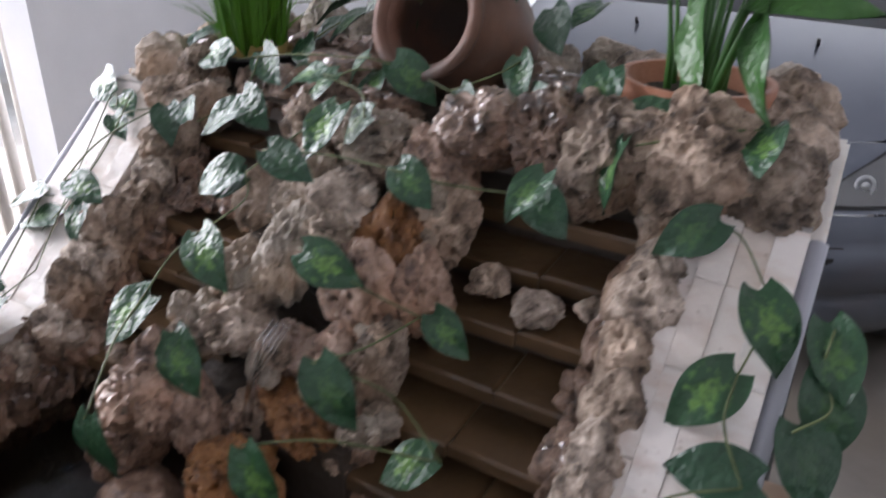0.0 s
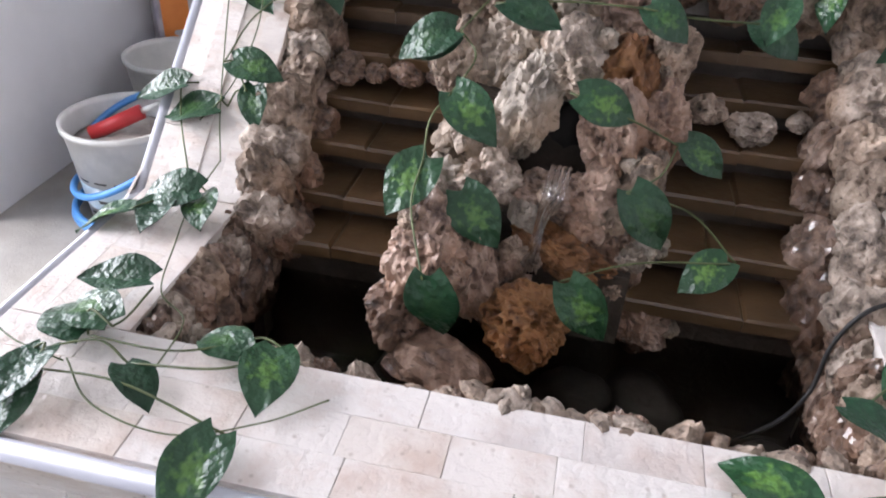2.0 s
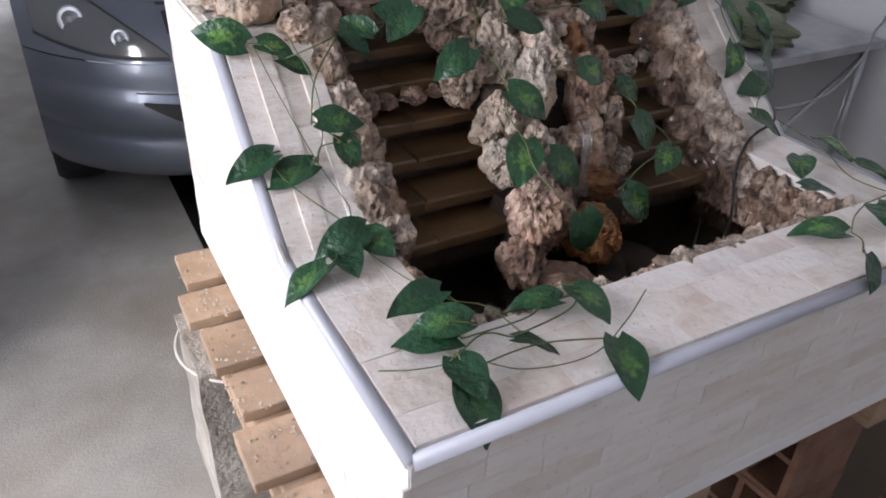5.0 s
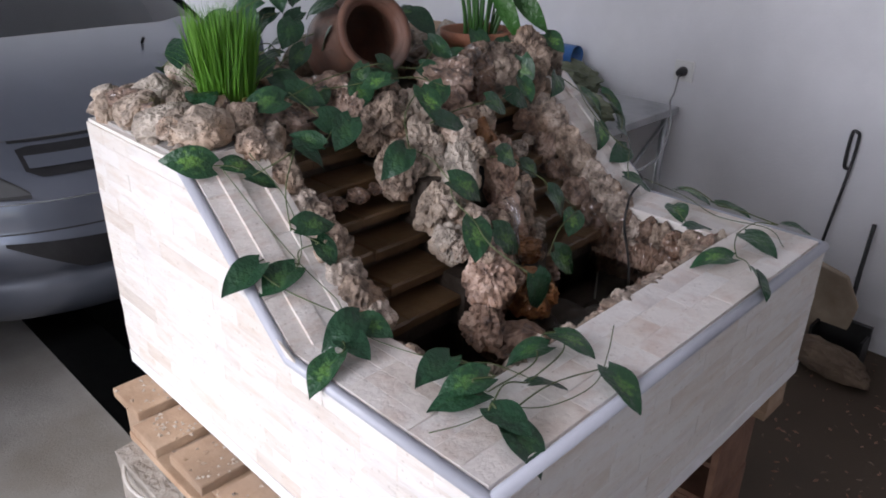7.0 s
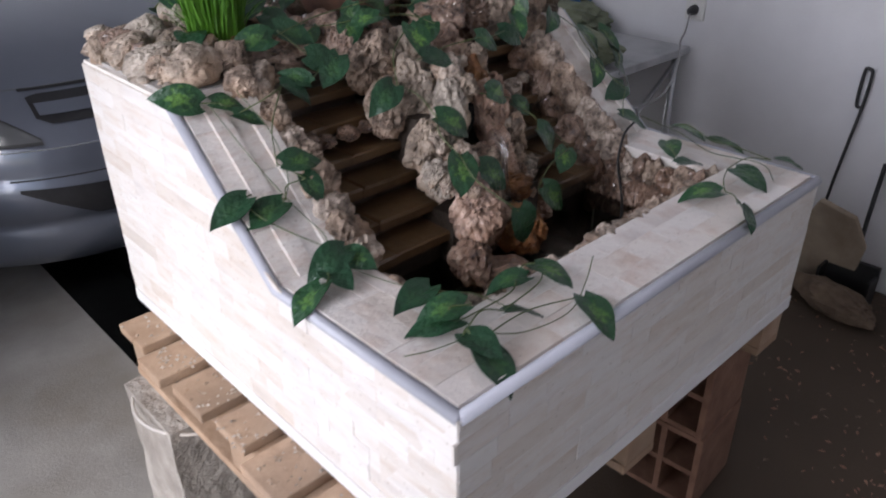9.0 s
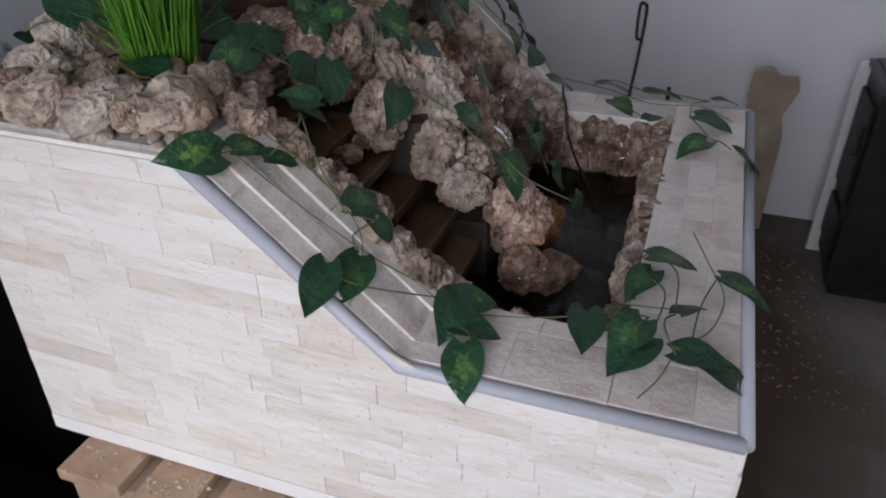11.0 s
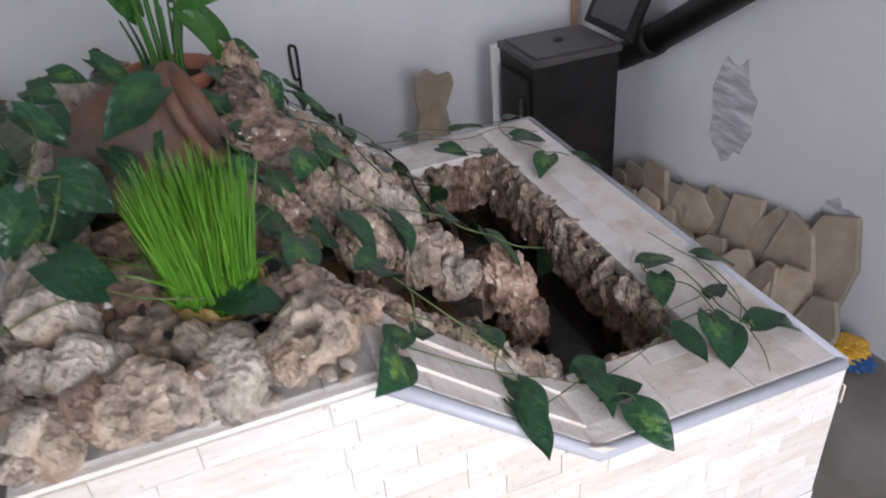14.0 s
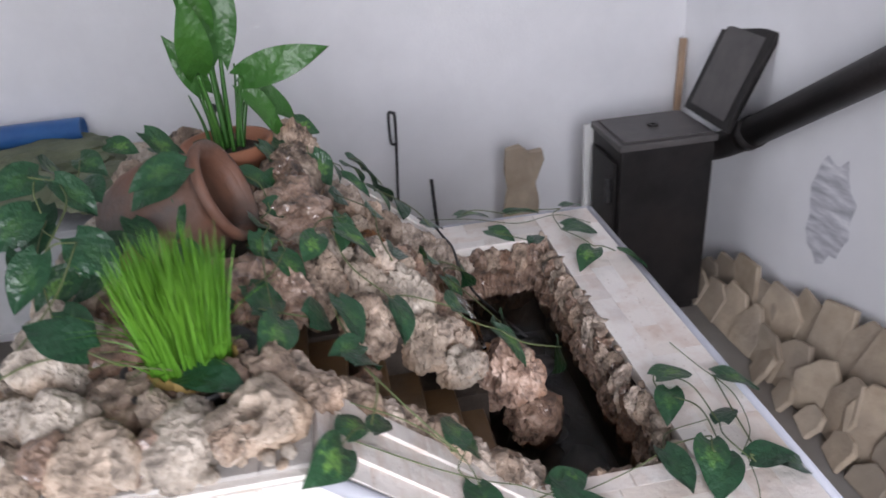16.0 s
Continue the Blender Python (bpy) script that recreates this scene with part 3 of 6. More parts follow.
# the rim's top tiles: front, then the sides and the slopes
zt = ZR - 0.006
for row, (y0, y1) in enumerate(((0.012, 0.058), (0.058, 0.104), (0.104, 0.15))):
    x = 0.012 - (0.05 if row % 2 else 0.0)
    while x < 0.988:
        x1 = min(0.988, x + rnd.choice((0.09, 0.1, 0.14)))
        if x1 > 0.95:
            x1 = 0.988
        lay(front_wall, [(max(0.012, x), y0, zt), (x1, y0, zt), (x1, y1, zt), (max(0.012, x), y1, zt)], (0, 0, 1), RIMTILE, 0.0052 + rnd.uniform(0, 0.0004), 0.0004, 0.0003)
        x = x1
for wall_part, xa, xb in ((left_wall, 0.012, 0.142), (right_wall, 0.868, 0.988)):
    nx = 4
    for k in range(nx):
        x0, x1 = xa + (xb - xa) * k / nx, xa + (xb - xa) * (k + 1) / nx
        y = 0.151
        while y < YK:
            y1 = min(YK, y + rnd.choice((0.07, 0.1, 0.125)))
            if y1 > YK - 0.03:
                y1 = YK
            lay(wall_part, [(x0, y, zt), (x1, y, zt), (x1, y1, zt), (x0, y1, zt)], (0, 0, 1), RIMTILE, 0.0052 + rnd.uniform(0, 0.0004), 0.0004, 0.0003)
            y = y1
        y = YK
        while y < YS:
            y1 = min(YS, y + rnd.choice((0.07, 0.1, 0.14)))
            if y1 > YS - 0.03:
                y1 = YS
            lay(wall_part, [(x0, y, top_at(y) - 0.006), (x1, y, top_at(y) - 0.006), (x1, y1, top_at(y1) - 0.006), (x0, y1, top_at(y1) - 0.006)], (0, -SL, 1), RIMTILE, 0.0045 + (0.0, 0.0035, 0.001, 0.005)[k] + rnd.uniform(0, 0.002), 0.0012, 0.0012)
            y = y1
# rounded edging along the outer edges
for name, pts in (("edge_trim", [(0.004, 0.002, ZR - 0.01), (0.004, YK, ZR - 0.01), (0.004, YS, ZS - 0.012)]), ("edge_trim", [(0.004, 0.002, ZR - 0.01), (0.996, 0.002, ZR - 0.01)]),
                  ("edge_trim", [(0.996, 0.002, ZR - 0.01), (0.996, YK, ZR - 0.01), (0.996, YS, ZS - 0.012)])):
    fpart(name, mesh_from(name, *tube(pts, 0.0095, 12, straight=True), TRIM, True), None, "rounded blue-grey plastic edging")


# the stepped cascades and the mass behind them
def stairs_core(x0, x1):
    """One stepped block, its outline drawn across and pulled from x0 to x1."""
    out = [(0.80, 0.66), (0.435, 0.66)]
    for k in range(7):
        out += [(0.435 + 0.054 * k, 0.850 + 0.044 * k), (0.435 + 0.054 * (k + 1) if k < 6 else 0.80, 0.850 + 0.044 * k)]
    n = len(out)
    verts = [(x0, y, zz) for y, zz in out] + [(x1, y, zz) for y, zz in out]
    faces = [tuple(range(n)), tuple(range(2 * n - 1, n - 1, -1))] + [(i, n + i, n + (i + 1) % n, (i + 1) % n) for i in range(n)]
    bm = bm_of(verts, faces)
    me = bpy.data.meshes.new("stairs_core")
    bm.to_mesh(me)
    bm.free()
    me.materials.append(DARKBED)
    return me


for x0, x1, count in ((0.15, 0.40, 2), (0.60, 0.87, 2)):
    core = fpart("cascade", stairs_core(x0, x1), None, "stepped cascade of ochre brick slips")
    for k in range(7):
        y0, zz = 0.405 + 0.054 * k, 0.850 + 0.044 * k
        cut = x0 + (x1 - x0) * rnd.uniform(0.4, 0.6)
        for a, b in ((x0, cut), (cut, x1)):
            me = slab_piece([(a, y0 + rnd.uniform(-0.004, 0.004), zz), (b, y0 + rnd.uniform(-0.004, 0.004), zz), (b, y0 + 0.09, zz), (a, y0 + 0.09, zz)], (0, 0, 1), 0.018, 0.003, 0.002)
            me.materials.append(STEPBRICK)
            under("brick", me, core)
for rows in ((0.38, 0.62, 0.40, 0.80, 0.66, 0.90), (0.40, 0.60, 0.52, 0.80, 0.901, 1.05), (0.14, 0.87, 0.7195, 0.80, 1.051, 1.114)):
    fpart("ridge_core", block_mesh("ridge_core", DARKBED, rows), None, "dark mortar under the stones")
for rows in ((0.012, 0.139, YS, 0.7215, ZS - 0.035, ZS), (0.871, 0.988, YS, 0.7215, ZS - 0.035, ZS), (0.012, 0.988, 0.7225, YB - 0.01, ZS - 0.035, ZS)):
    fpart("mortar_bed", block_mesh("mortar_bed", MORTAR, rows), None, "grey mortar bed")
fpart("soil_bed", block_mesh("soil_bed", SOIL, (0.11, 0.90, 0.70, 0.955, ZS, ZS + 0.006)), None, "dark damp soil between the stones")
# thin dark panels covering the paler inner faces of the pool
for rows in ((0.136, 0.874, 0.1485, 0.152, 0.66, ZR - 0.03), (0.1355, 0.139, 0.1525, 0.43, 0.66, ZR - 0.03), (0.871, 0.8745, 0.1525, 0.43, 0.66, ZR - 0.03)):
    fpart("basin_lining", block_mesh("basin_lining", DARKBED, rows), None, "dark brown lining of the pool")
# water
nx, ny = 40, 24
verts = [(0.138 + 0.735 * i / nx, 0.150 + 0.30 * j / ny, 0.80) for j in range(ny + 1) for i in range(nx + 1)]
faces = [(j * (nx + 1) + i, j * (nx + 1) + i + 1, (j + 1) * (nx + 1) + i + 1, (j + 1) * (nx + 1) + i) for j in range(ny) for i in range(nx)]
fpart("water", mesh_from("water", verts, faces, WATER, True), None, "still dark pond water")


def stone(at, size, material, seed, turn=0, detail=4, pits=1.0, lump=1.0, label="", facets=9, dents=(), tilt=15, grit=0.75):
    me = rock_mesh("stone", seed, size, material, detail, pits, lump, facets, dents, grit)
    fpart("stone", me, None, label, pose(*at, rnd.uniform(-tilt, tilt), rnd.uniform(-tilt, tilt), turn))


sid = 0
# central ridge, from the crest down to the pool
RIDGE = [
    (0.415, 0.665, 1.125, 0.055, 0.045, 0.055, ROCK), (0.495, 0.665, 1.135, 0.052, 0.045, 0.05, ROCKPALE), (0.575, 0.655, 1.125, 0.055, 0.045, 0.055, ROCKPINK),
    (0.385, 0.585, 1.065, 0.04, 0.04, 0.05, ROCK), (0.445, 0.575, 1.085, 0.04, 0.036, 0.055, ROCKPALE), (0.515, 0.56, 1.09, 0.045, 0.04, 0.05, ROCK),
    (0.575, 0.56, 1.06, 0.042, 0.04, 0.058, ROCKRUST), (0.62, 0.60, 1.09, 0.035, 0.035, 0.045, ROCK), (0.63, 0.545, 1.02, 0.03, 0.032, 0.05, ROCKPINK),
    (0.47, 0.505, 1.045, 0.03, 0.034, 0.055, ROCKPALE), (0.572, 0.50, 1.02, 0.034, 0.036, 0.06, ROCKPINK), (0.52, 0.525, 1.083, 0.032, 0.03, 0.024, ROCKPALE),
    (0.405, 0.50, 1.005, 0.036, 0.036, 0.05, ROCKPALE), (0.385, 0.445, 0.955, 0.03, 0.032, 0.034, ROCKPALE), (0.44, 0.45, 0.97, 0.042, 0.034, 0.036, ROCK),
    (0.505, 0.46, 0.955, 0.03, 0.034, 0.034, ROCKWET), (0.565, 0.465, 0.95, 0.04, 0.034, 0.042, ROCKPINK), (0.615, 0.48, 0.965, 0.03, 0.032, 0.046, ROCK),
    (0.388, 0.352, 0.925, 0.042, 0.038, 0.052, ROCKPINK), (0.364, 0.338, 0.842, 0.036, 0.034, 0.044, ROCKPINK), (0.43, 0.375, 0.89, 0.036, 0.032, 0.06, ROCKPINK),
    (0.535, 0.425, 0.905, 0.055, 0.036, 0.026, ROCKRUST), (0.60, 0.44, 0.885, 0.026, 0.03, 0.05, ROCKWET), (0.626, 0.455, 0.905, 0.02, 0.02, 0.026, ROCKPALE),
    (0.47, 0.40, 0.86, 0.035, 0.03, 0.05, ROCKWET), (0.64, 0.44, 0.82, 0.045, 0.035, 0.035, ROCKWET),
]
for x, y, zz, a, b, c, rock in RIDGE:
    sid += 1
    stone((x, y, zz), (a, b, c), rock, sid, 40 * sid, 5, 1.25, 1.25)
# solid lump coloured near-black in place of the hole's shade
stone((0.522, 0.515, 1.03), (0.024, 0.02, 0.026), HOLESHADE, 33, 0, 3, 0.3, 0.4, "near-black lump painted as the dark of the spring hole")
stone((0.511, 0.345, 0.853), (0.046, 0.040, 0.046), ROCKRUST, 25, 0, 5, 2.0, 1.0, "rust-brown knobbly tufa stone")
stone((0.42, 0.305, 0.79), (0.058, 0.05, 0.04), ROCKPINK, 26, 0, 4, 0.1, 0.4, "smooth brown boulder in the water", 3)
# knobs and chips mortared over the larger stones
kr = random.Random(17)
for k in range(46):
    x, y, zz, a, b, c, rock = RIDGE[kr.randrange(len(RIDGE))]
    turn, up = kr.uniform(math.pi * 1.05, math.pi * 1.95), kr.uniform(-0.5, 1.1)
    s = kr.uniform(0.009, 0.018)
    stone((x + a * 1.05 * math.cos(turn) * math.cos(up), y + b * 1.05 * math.sin(turn) * math.cos(up), zz + c * 1.05 * math.sin(up)), (s, s * 0.9, s * kr.uniform(0.8, 1.4)), (rock, ROCK, ROCKPALE)[k % 3], 500 + k, 37 * k, 4, 1.2, 1.3)
# rounded stones lying under the water
PEBBLE = surface("pond_stone", (0.09, 0.08, 0.075), (0.24, 0.22, 0.21), 12, 0.6, 0.3, 60, random_amount=0.4)
for k in range(24):
    s = kr.uniform(0.022, 0.045)
    x, y = kr.uniform(0.18, 0.83), kr.uniform(0.185, 0.40)
    stone((x, y, 0.665 + s * 0.5 + kr.uniform(0, 0.05)), (s * 1.2, s, s * 0.7), PEBBLE, 600 + k, 43 * k, 3, 0.1, 0.5, "rounded grey stone under the water")
# stones along both cascades
for side, x0 in ((0, 0.165), (1, 0.845)):
    for k in range(9):
        y = 0.40 + 0.037 * k
        s = rnd.uniform(0.026, 0.038)
        stone((x0 + rnd.uniform(-0.008, 0.012) * (1 if side == 0 else -1) + (0.018 if side else 0), y, top_at(y) - 0.022 + rnd.uniform(-0.008, 0.008)), (s, s * 1.05, s * 1.15), ROCK, 40 + k + 20 * side, 50 * k, 4)
    for k in range(5):
        y = 0.44 + 0.05 * k
        s = rnd.uniform(0.03, 0.045)
        stone((x0 + (0.012 if side == 0 else -0.01), y, top_at(y) - 0.085), (s * 0.75, s, s * 1.2), ROCKWET, 80 + k + 20 * side, 50 * k, 4)
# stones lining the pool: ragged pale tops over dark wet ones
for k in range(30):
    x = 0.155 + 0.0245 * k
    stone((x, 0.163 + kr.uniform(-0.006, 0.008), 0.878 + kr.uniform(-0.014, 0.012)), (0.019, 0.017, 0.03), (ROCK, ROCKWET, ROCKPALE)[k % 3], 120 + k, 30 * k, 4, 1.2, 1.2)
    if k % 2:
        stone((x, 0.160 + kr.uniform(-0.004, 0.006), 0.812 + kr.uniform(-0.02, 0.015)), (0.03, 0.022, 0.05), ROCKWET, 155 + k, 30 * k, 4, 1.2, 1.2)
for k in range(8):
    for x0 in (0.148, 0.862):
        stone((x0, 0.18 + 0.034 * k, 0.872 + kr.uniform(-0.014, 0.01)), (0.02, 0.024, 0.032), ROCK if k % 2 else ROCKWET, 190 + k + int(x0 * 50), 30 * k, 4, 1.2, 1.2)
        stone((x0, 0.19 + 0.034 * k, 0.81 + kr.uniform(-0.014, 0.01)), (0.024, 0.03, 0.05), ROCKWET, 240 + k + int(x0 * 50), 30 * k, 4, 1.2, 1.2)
# loose chips set along the inner edge of the rim
for k in range(26):
    x = 0.16 + 0.7 * rnd.random()
    s = rnd.uniform(0.006, 0.013)
    stone((x, 0.154 + rnd.uniform(-0.003, 0.008), ZR - 0.006), (s * 1.4, s * 0.9, s * 0.6), ROCK, 170 + k, 77 * k, 3)
# brackets of stone on the steps
for x, y, zz, s in ((0.215, 0.60, 1.03, 0.022), (0.255, 0.605, 1.025, 0.015), (0.30, 0.60, 1.03, 0.018), (0.345, 0.60, 1.03, 0.014), (0.685, 0.60, 1.035, 0.02), (0.745, 0.595, 1.02, 0.024), (0.80, 0.61, 1.03, 0.013)):
    sid += 1
    stone((x, y, zz), (s * 1.1, s, s * 0.8), ROCKWET if x < 0.5 else ROCK, 200 + sid, 30 * sid, 4, 1.5, 1.3)
# the plateau: an edge of pale stones and a filling behind
EDGE = [(0.05, 0.80, 1.178, 0.05, 0.046, 0.036), (0.045, 0.893, 1.178, 0.05, 0.05, 0.038), (0.10, 0.935, 1.19, 0.045, 0.034, 0.042), (0.04, 0.972, 1.175, 0.038, 0.03, 0.036), (0.115, 0.985, 1.18, 0.035, 0.028, 0.04),
        (0.185, 0.965, 1.205, 0.048, 0.036, 0.05), (0.27, 0.98, 1.20, 0.055, 0.036, 0.05), (0.36, 0.985, 1.19, 0.05, 0.036, 0.045), (0.47, 0.985, 1.20, 0.055, 0.036, 0.05),
        (0.58, 0.98, 1.19, 0.055, 0.036, 0.05), (0.69, 0.98, 1.20, 0.055, 0.036, 0.05), (0.80, 0.975, 1.19, 0.055, 0.036, 0.045), (0.91, 0.96, 1.19, 0.06, 0.045, 0.05)]
for x, y, zz, a, b, c in EDGE:
    sid += 1
    stone((x, y, zz - 0.008), (a, b, c), ROCKPALE, 230 + sid, 25 * sid, 5, 0.28, 0.85, "", 22, (), 15, 0.45)
stone((0.072, 0.712, 1.172), (0.048, 0.044, 0.036), ROCKPALE, 231, 8, 5, 0.35, 0.7, "pale block of limestone with a deep round hole", 12, (((-0.45, 0.25, 0.9), 0.34, 0.5), ((-0.75, 0.3, 0.5), 0.24, 0.35), ((0.5, -0.3, 0.8), 0.18, 0.25)), 4, 0.3)
FILL = [(0.15, 0.72, 1.165, 0.04, 0.035, 0.035), (0.23, 0.735, 1.15, 0.05, 0.03, 0.035), (0.31, 0.735, 1.15, 0.05, 0.03, 0.04), (0.37, 0.70, 1.15, 0.04, 0.035, 0.045), (0.14, 0.88, 1.165, 0.05, 0.05, 0.03), (0.22, 0.90, 1.17, 0.05, 0.05, 0.035), (0.13, 0.66, 1.14, 0.03, 0.03, 0.03),
        (0.32, 0.80, 1.16, 0.045, 0.05, 0.04), (0.38, 0.76, 1.17, 0.05, 0.045, 0.04), (0.47, 0.72, 1.16, 0.05, 0.04, 0.035), (0.62, 0.70, 1.17, 0.06, 0.05, 0.045),
        (0.70, 0.70, 1.18, 0.055, 0.045, 0.055), (0.77, 0.69, 1.175, 0.06, 0.045, 0.065), (0.86, 0.68, 1.185, 0.065, 0.05, 0.065), (0.94, 0.70, 1.17, 0.055, 0.05, 0.05),
        (0.93, 0.79, 1.18, 0.055, 0.05, 0.05), (0.93, 0.88, 1.19, 0.05, 0.05, 0.05), (0.68, 0.79, 1.18, 0.05, 0.05, 0.05), (0.34, 0.90, 1.17, 0.06, 0.05, 0.04), (0.75, 0.90, 1.19, 0.06, 0.05, 0.05), (0.62, 0.88, 1.17, 0.05, 0.05, 0.04)]
for x, y, zz, a, b, c in FILL:
    sid += 1
    stone((x, y, zz), (a, b, c), (ROCKWET if 0.18 < x < 0.75 else ROCK) if x > 0.1 and y < 0.92 else ROCKPALE, 260 + sid, 33 * sid, 4 if y > 0.75 else 5)
# smaller angular stones wedged between the pale ones along the two outer edges
er = random.Random(23)
for k in range(40):
    s = er.uniform(0.012, 0.024)
    x, y = (er.uniform(0.02, 0.06), er.choice((0.755, 0.845, 0.935, 0.995)) + er.uniform(-0.012, 0.012)) if k < 18 else (er.uniform(0.09, 0.14), er.uniform(0.74, 0.98)) if k < 28 else (er.uniform(0.05, 0.5), er.uniform(0.99, 1.01))
    stone((x, y, er.uniform(1.16, 1.195)), (s * er.uniform(0.8, 1.4), s, s * er.uniform(0.7, 1.1)), (ROCKPALE, ROCK, ROCKPALE, ROCKWET)[k % 4], 420 + k, 47 * k, 4, 0.5, 1.3, "", 13, (), 40, 0.3)
for k in range(26):
    s = rnd.uniform(0.004, 0.009)
    stone((rnd.uniform(0.01, 0.05), rnd.uniform(0.69, 1.0), ZS + s * 0.4), (s * 1.3, s, s * 0.8), ROCKPALE, 300 + k, 61 * k, 2)
# water running from the hole in the ridge
for k in range(4):
    x = 0.515 + 0.006 * k
    fpart("stream", mesh_from("stream", *tube([(x, 0.430, 1.015), (x - 0.004, 0.405, 0.995), (x - 0.008 - 0.004 * k, 0.392, 0.955), (x - 0.012 - 0.003 * k, 0.378, 0.90)], 0.0042 - 0.0006 * k, 8), STREAM, True), None, "thin stream of running water")


# ---- plants and pots on the fountain ----
def leaf_mesh(name, material, width, cup, fold, seed):
    """A heart-shaped blade along y from 0 to 1, with a raised rib and waved edge."""
    r = random.Random(seed)
    rows, cols = 11, 7
    verts, faces = [], []
    for j in range(rows):
        v = j / (rows - 1)
        w = width * (math.sin(math.pi * min(1, v * 0.93 + 0.09)) ** 0.75) * (1.12 - 0.42 * v)
        for i in range(cols):
            u = 2 * i / (cols - 1) - 1
            y = v - (0.13 * abs(u) ** 1.5 * (1 - v) ** 3)
            z = fold * abs(u) * w - cup * (v - 0.3) ** 2 + 0.025 * math.sin(9 * v + 2.5 * u + seed) * abs(u)
            verts.append((u * w, y, z))
    for j in range(rows - 1):
        for i in range(cols - 1):
            a = j * cols + i
            faces.append((a, a + 1, a + cols + 1, a + cols))
    n = len(verts)
    verts += [(x, y, zz - 0.012) for x, y, zz in verts]
    faces += [tuple(n + k for k in reversed(f)) for f in faces]
    return mesh_from(name, verts, faces, material, True)


LEAVES = [leaf_mesh("leaf", LEAF, 0.36, 0.25, 0.18, 1), leaf_mesh("leaf", LEAF, 0.40, 0.45, 0.05, 2), leaf_mesh("leaf", LEAF, 0.33, 0.15, 0.35, 3), leaf_mesh("leaf", LEAF, 0.37, 0.6, 0.15, 4)]
lr = random.Random(11)


def blade_pose(base, tip, normal, size):
    y = (Vector(tip) - Vector(base)).normalized()
    n = Vector(normal) + Vector((lr.uniform(-0.25, 0.25), lr.uniform(-0.25, 0.25), lr.uniform(-0.1, 0.2)))
    x = y.cross(n).normalized()
    zz = x.cross(y)
    return Matrix.Translation(base) @ Matrix((x, y, zz)).transposed().to_4x4() @ Matrix.Diagonal((size, size, size, 1))


def garland(label, rows, normal, order=None, grow=0.98):
    """A wiry stem with heart-shaped leaves: rows of base and tip."""
    g = thing("ivy_garland", label, "ivy", rows[0][:3], group="artificial ivy garlands")
    back = Matrix.Translation(Vector(rows[0][:3])).inverted()
    pts = []
    for r in rows:
        b, t = Vector(r[:3]), Vector(r[3:])
        size = min(0.078, max(0.054, (t - b).length * grow))
        face = (-0.9, -0.25, 0.35) if t.x < 0 else (0.05, -0.85, 0.5) if t.y < 0 else normal
        under("leaf", LEAVES[lr.randrange(4)], g, "", back @ blade_pose(b, b + (t - b).normalized() * size, face, size))
        pts.append(b + Vector((lr.uniform(-0.012, 0.012), lr.uniform(-0.012, 0.012), -0.004)))
    for k in range(len(pts) - 1):
        a, b = pts[k], pts[k + 1]
        if (a - b).length < 0.22:
            m = (a + b) / 2 + Vector((lr.uniform(-0.02, 0.02), lr.uniform(-0.02, 0.02), lr.uniform(0.0, 0.012)))
            under("stem", mesh_from("stem", *tube([a, m, b], 0.0012, 6, 6), STEM, True), g, "", back)
    return g


RIM_N, SLOPE_N = (0, 0, 1), (0, -0.6, 0.8)
garland("artificial ivy trailing down the cream tiled slope", [
    (0.04, 0.63, 1.14, -0.03, 0.66, 1.165), (0.06, 0.63, 1.14, 0.10, 0.61, 1.13), (0.08, 0.60, 1.12, 0.12, 0.58, 1.10), (0.18, 0.61, 1.15, 0.22, 0.57, 1.12),
    (0.10, 0.50, 1.06, 0.17, 0.49, 1.05), (0.13, 0.49, 1.035, 0.14, 0.45, 0.995), (0.08, 0.48, 1.005, -0.01, 0.47, 0.985), (0.03, 0.50, 1.02, -0.07, 0.49, 0.985),
    (0.11, 0.36, 0.955, 0.03, 0.35, 0.945), (0.11, 0.37, 0.945, 0.13, 0.31, 0.94), (0.07, 0.36, 0.94, 0.07, 0.29, 0.935), (0.04, 0.33, 0.935, -0.055, 0.30, 0.90)], (-0.15, -0.35, 0.9))
garland("artificial variegated ivy lying on the front rim", [
    (0.14, 0.20, 0.945, 0.06, 0.19, 0.94), (0.14, 0.13, 0.95, 0.07, 0.16, 0.945), (0.12, 0.12, 0.94, 0.05, 0.16, 0.935), (0.27, 0.13, 0.94, 0.21, 0.16, 0.935),
    (0.30, 0.14, 0.945, 0.31, 0.07, 0.94), (0.18, 0.09, 0.94, 0.22, 0.06, 0.935), (0.10, 0.09, 0.94, 0.10, 0.02, 0.94), (0.10, 0.06, 0.935, 0.085, -0.03, 0.91), (0.29, 0.04, 0.935, 0.27, -0.045, 0.905)], RIM_N)
twig = thing("dry_vine", "thin bare brown vine curled over the rim", "vine", (0.12, 0.09, 0.926))
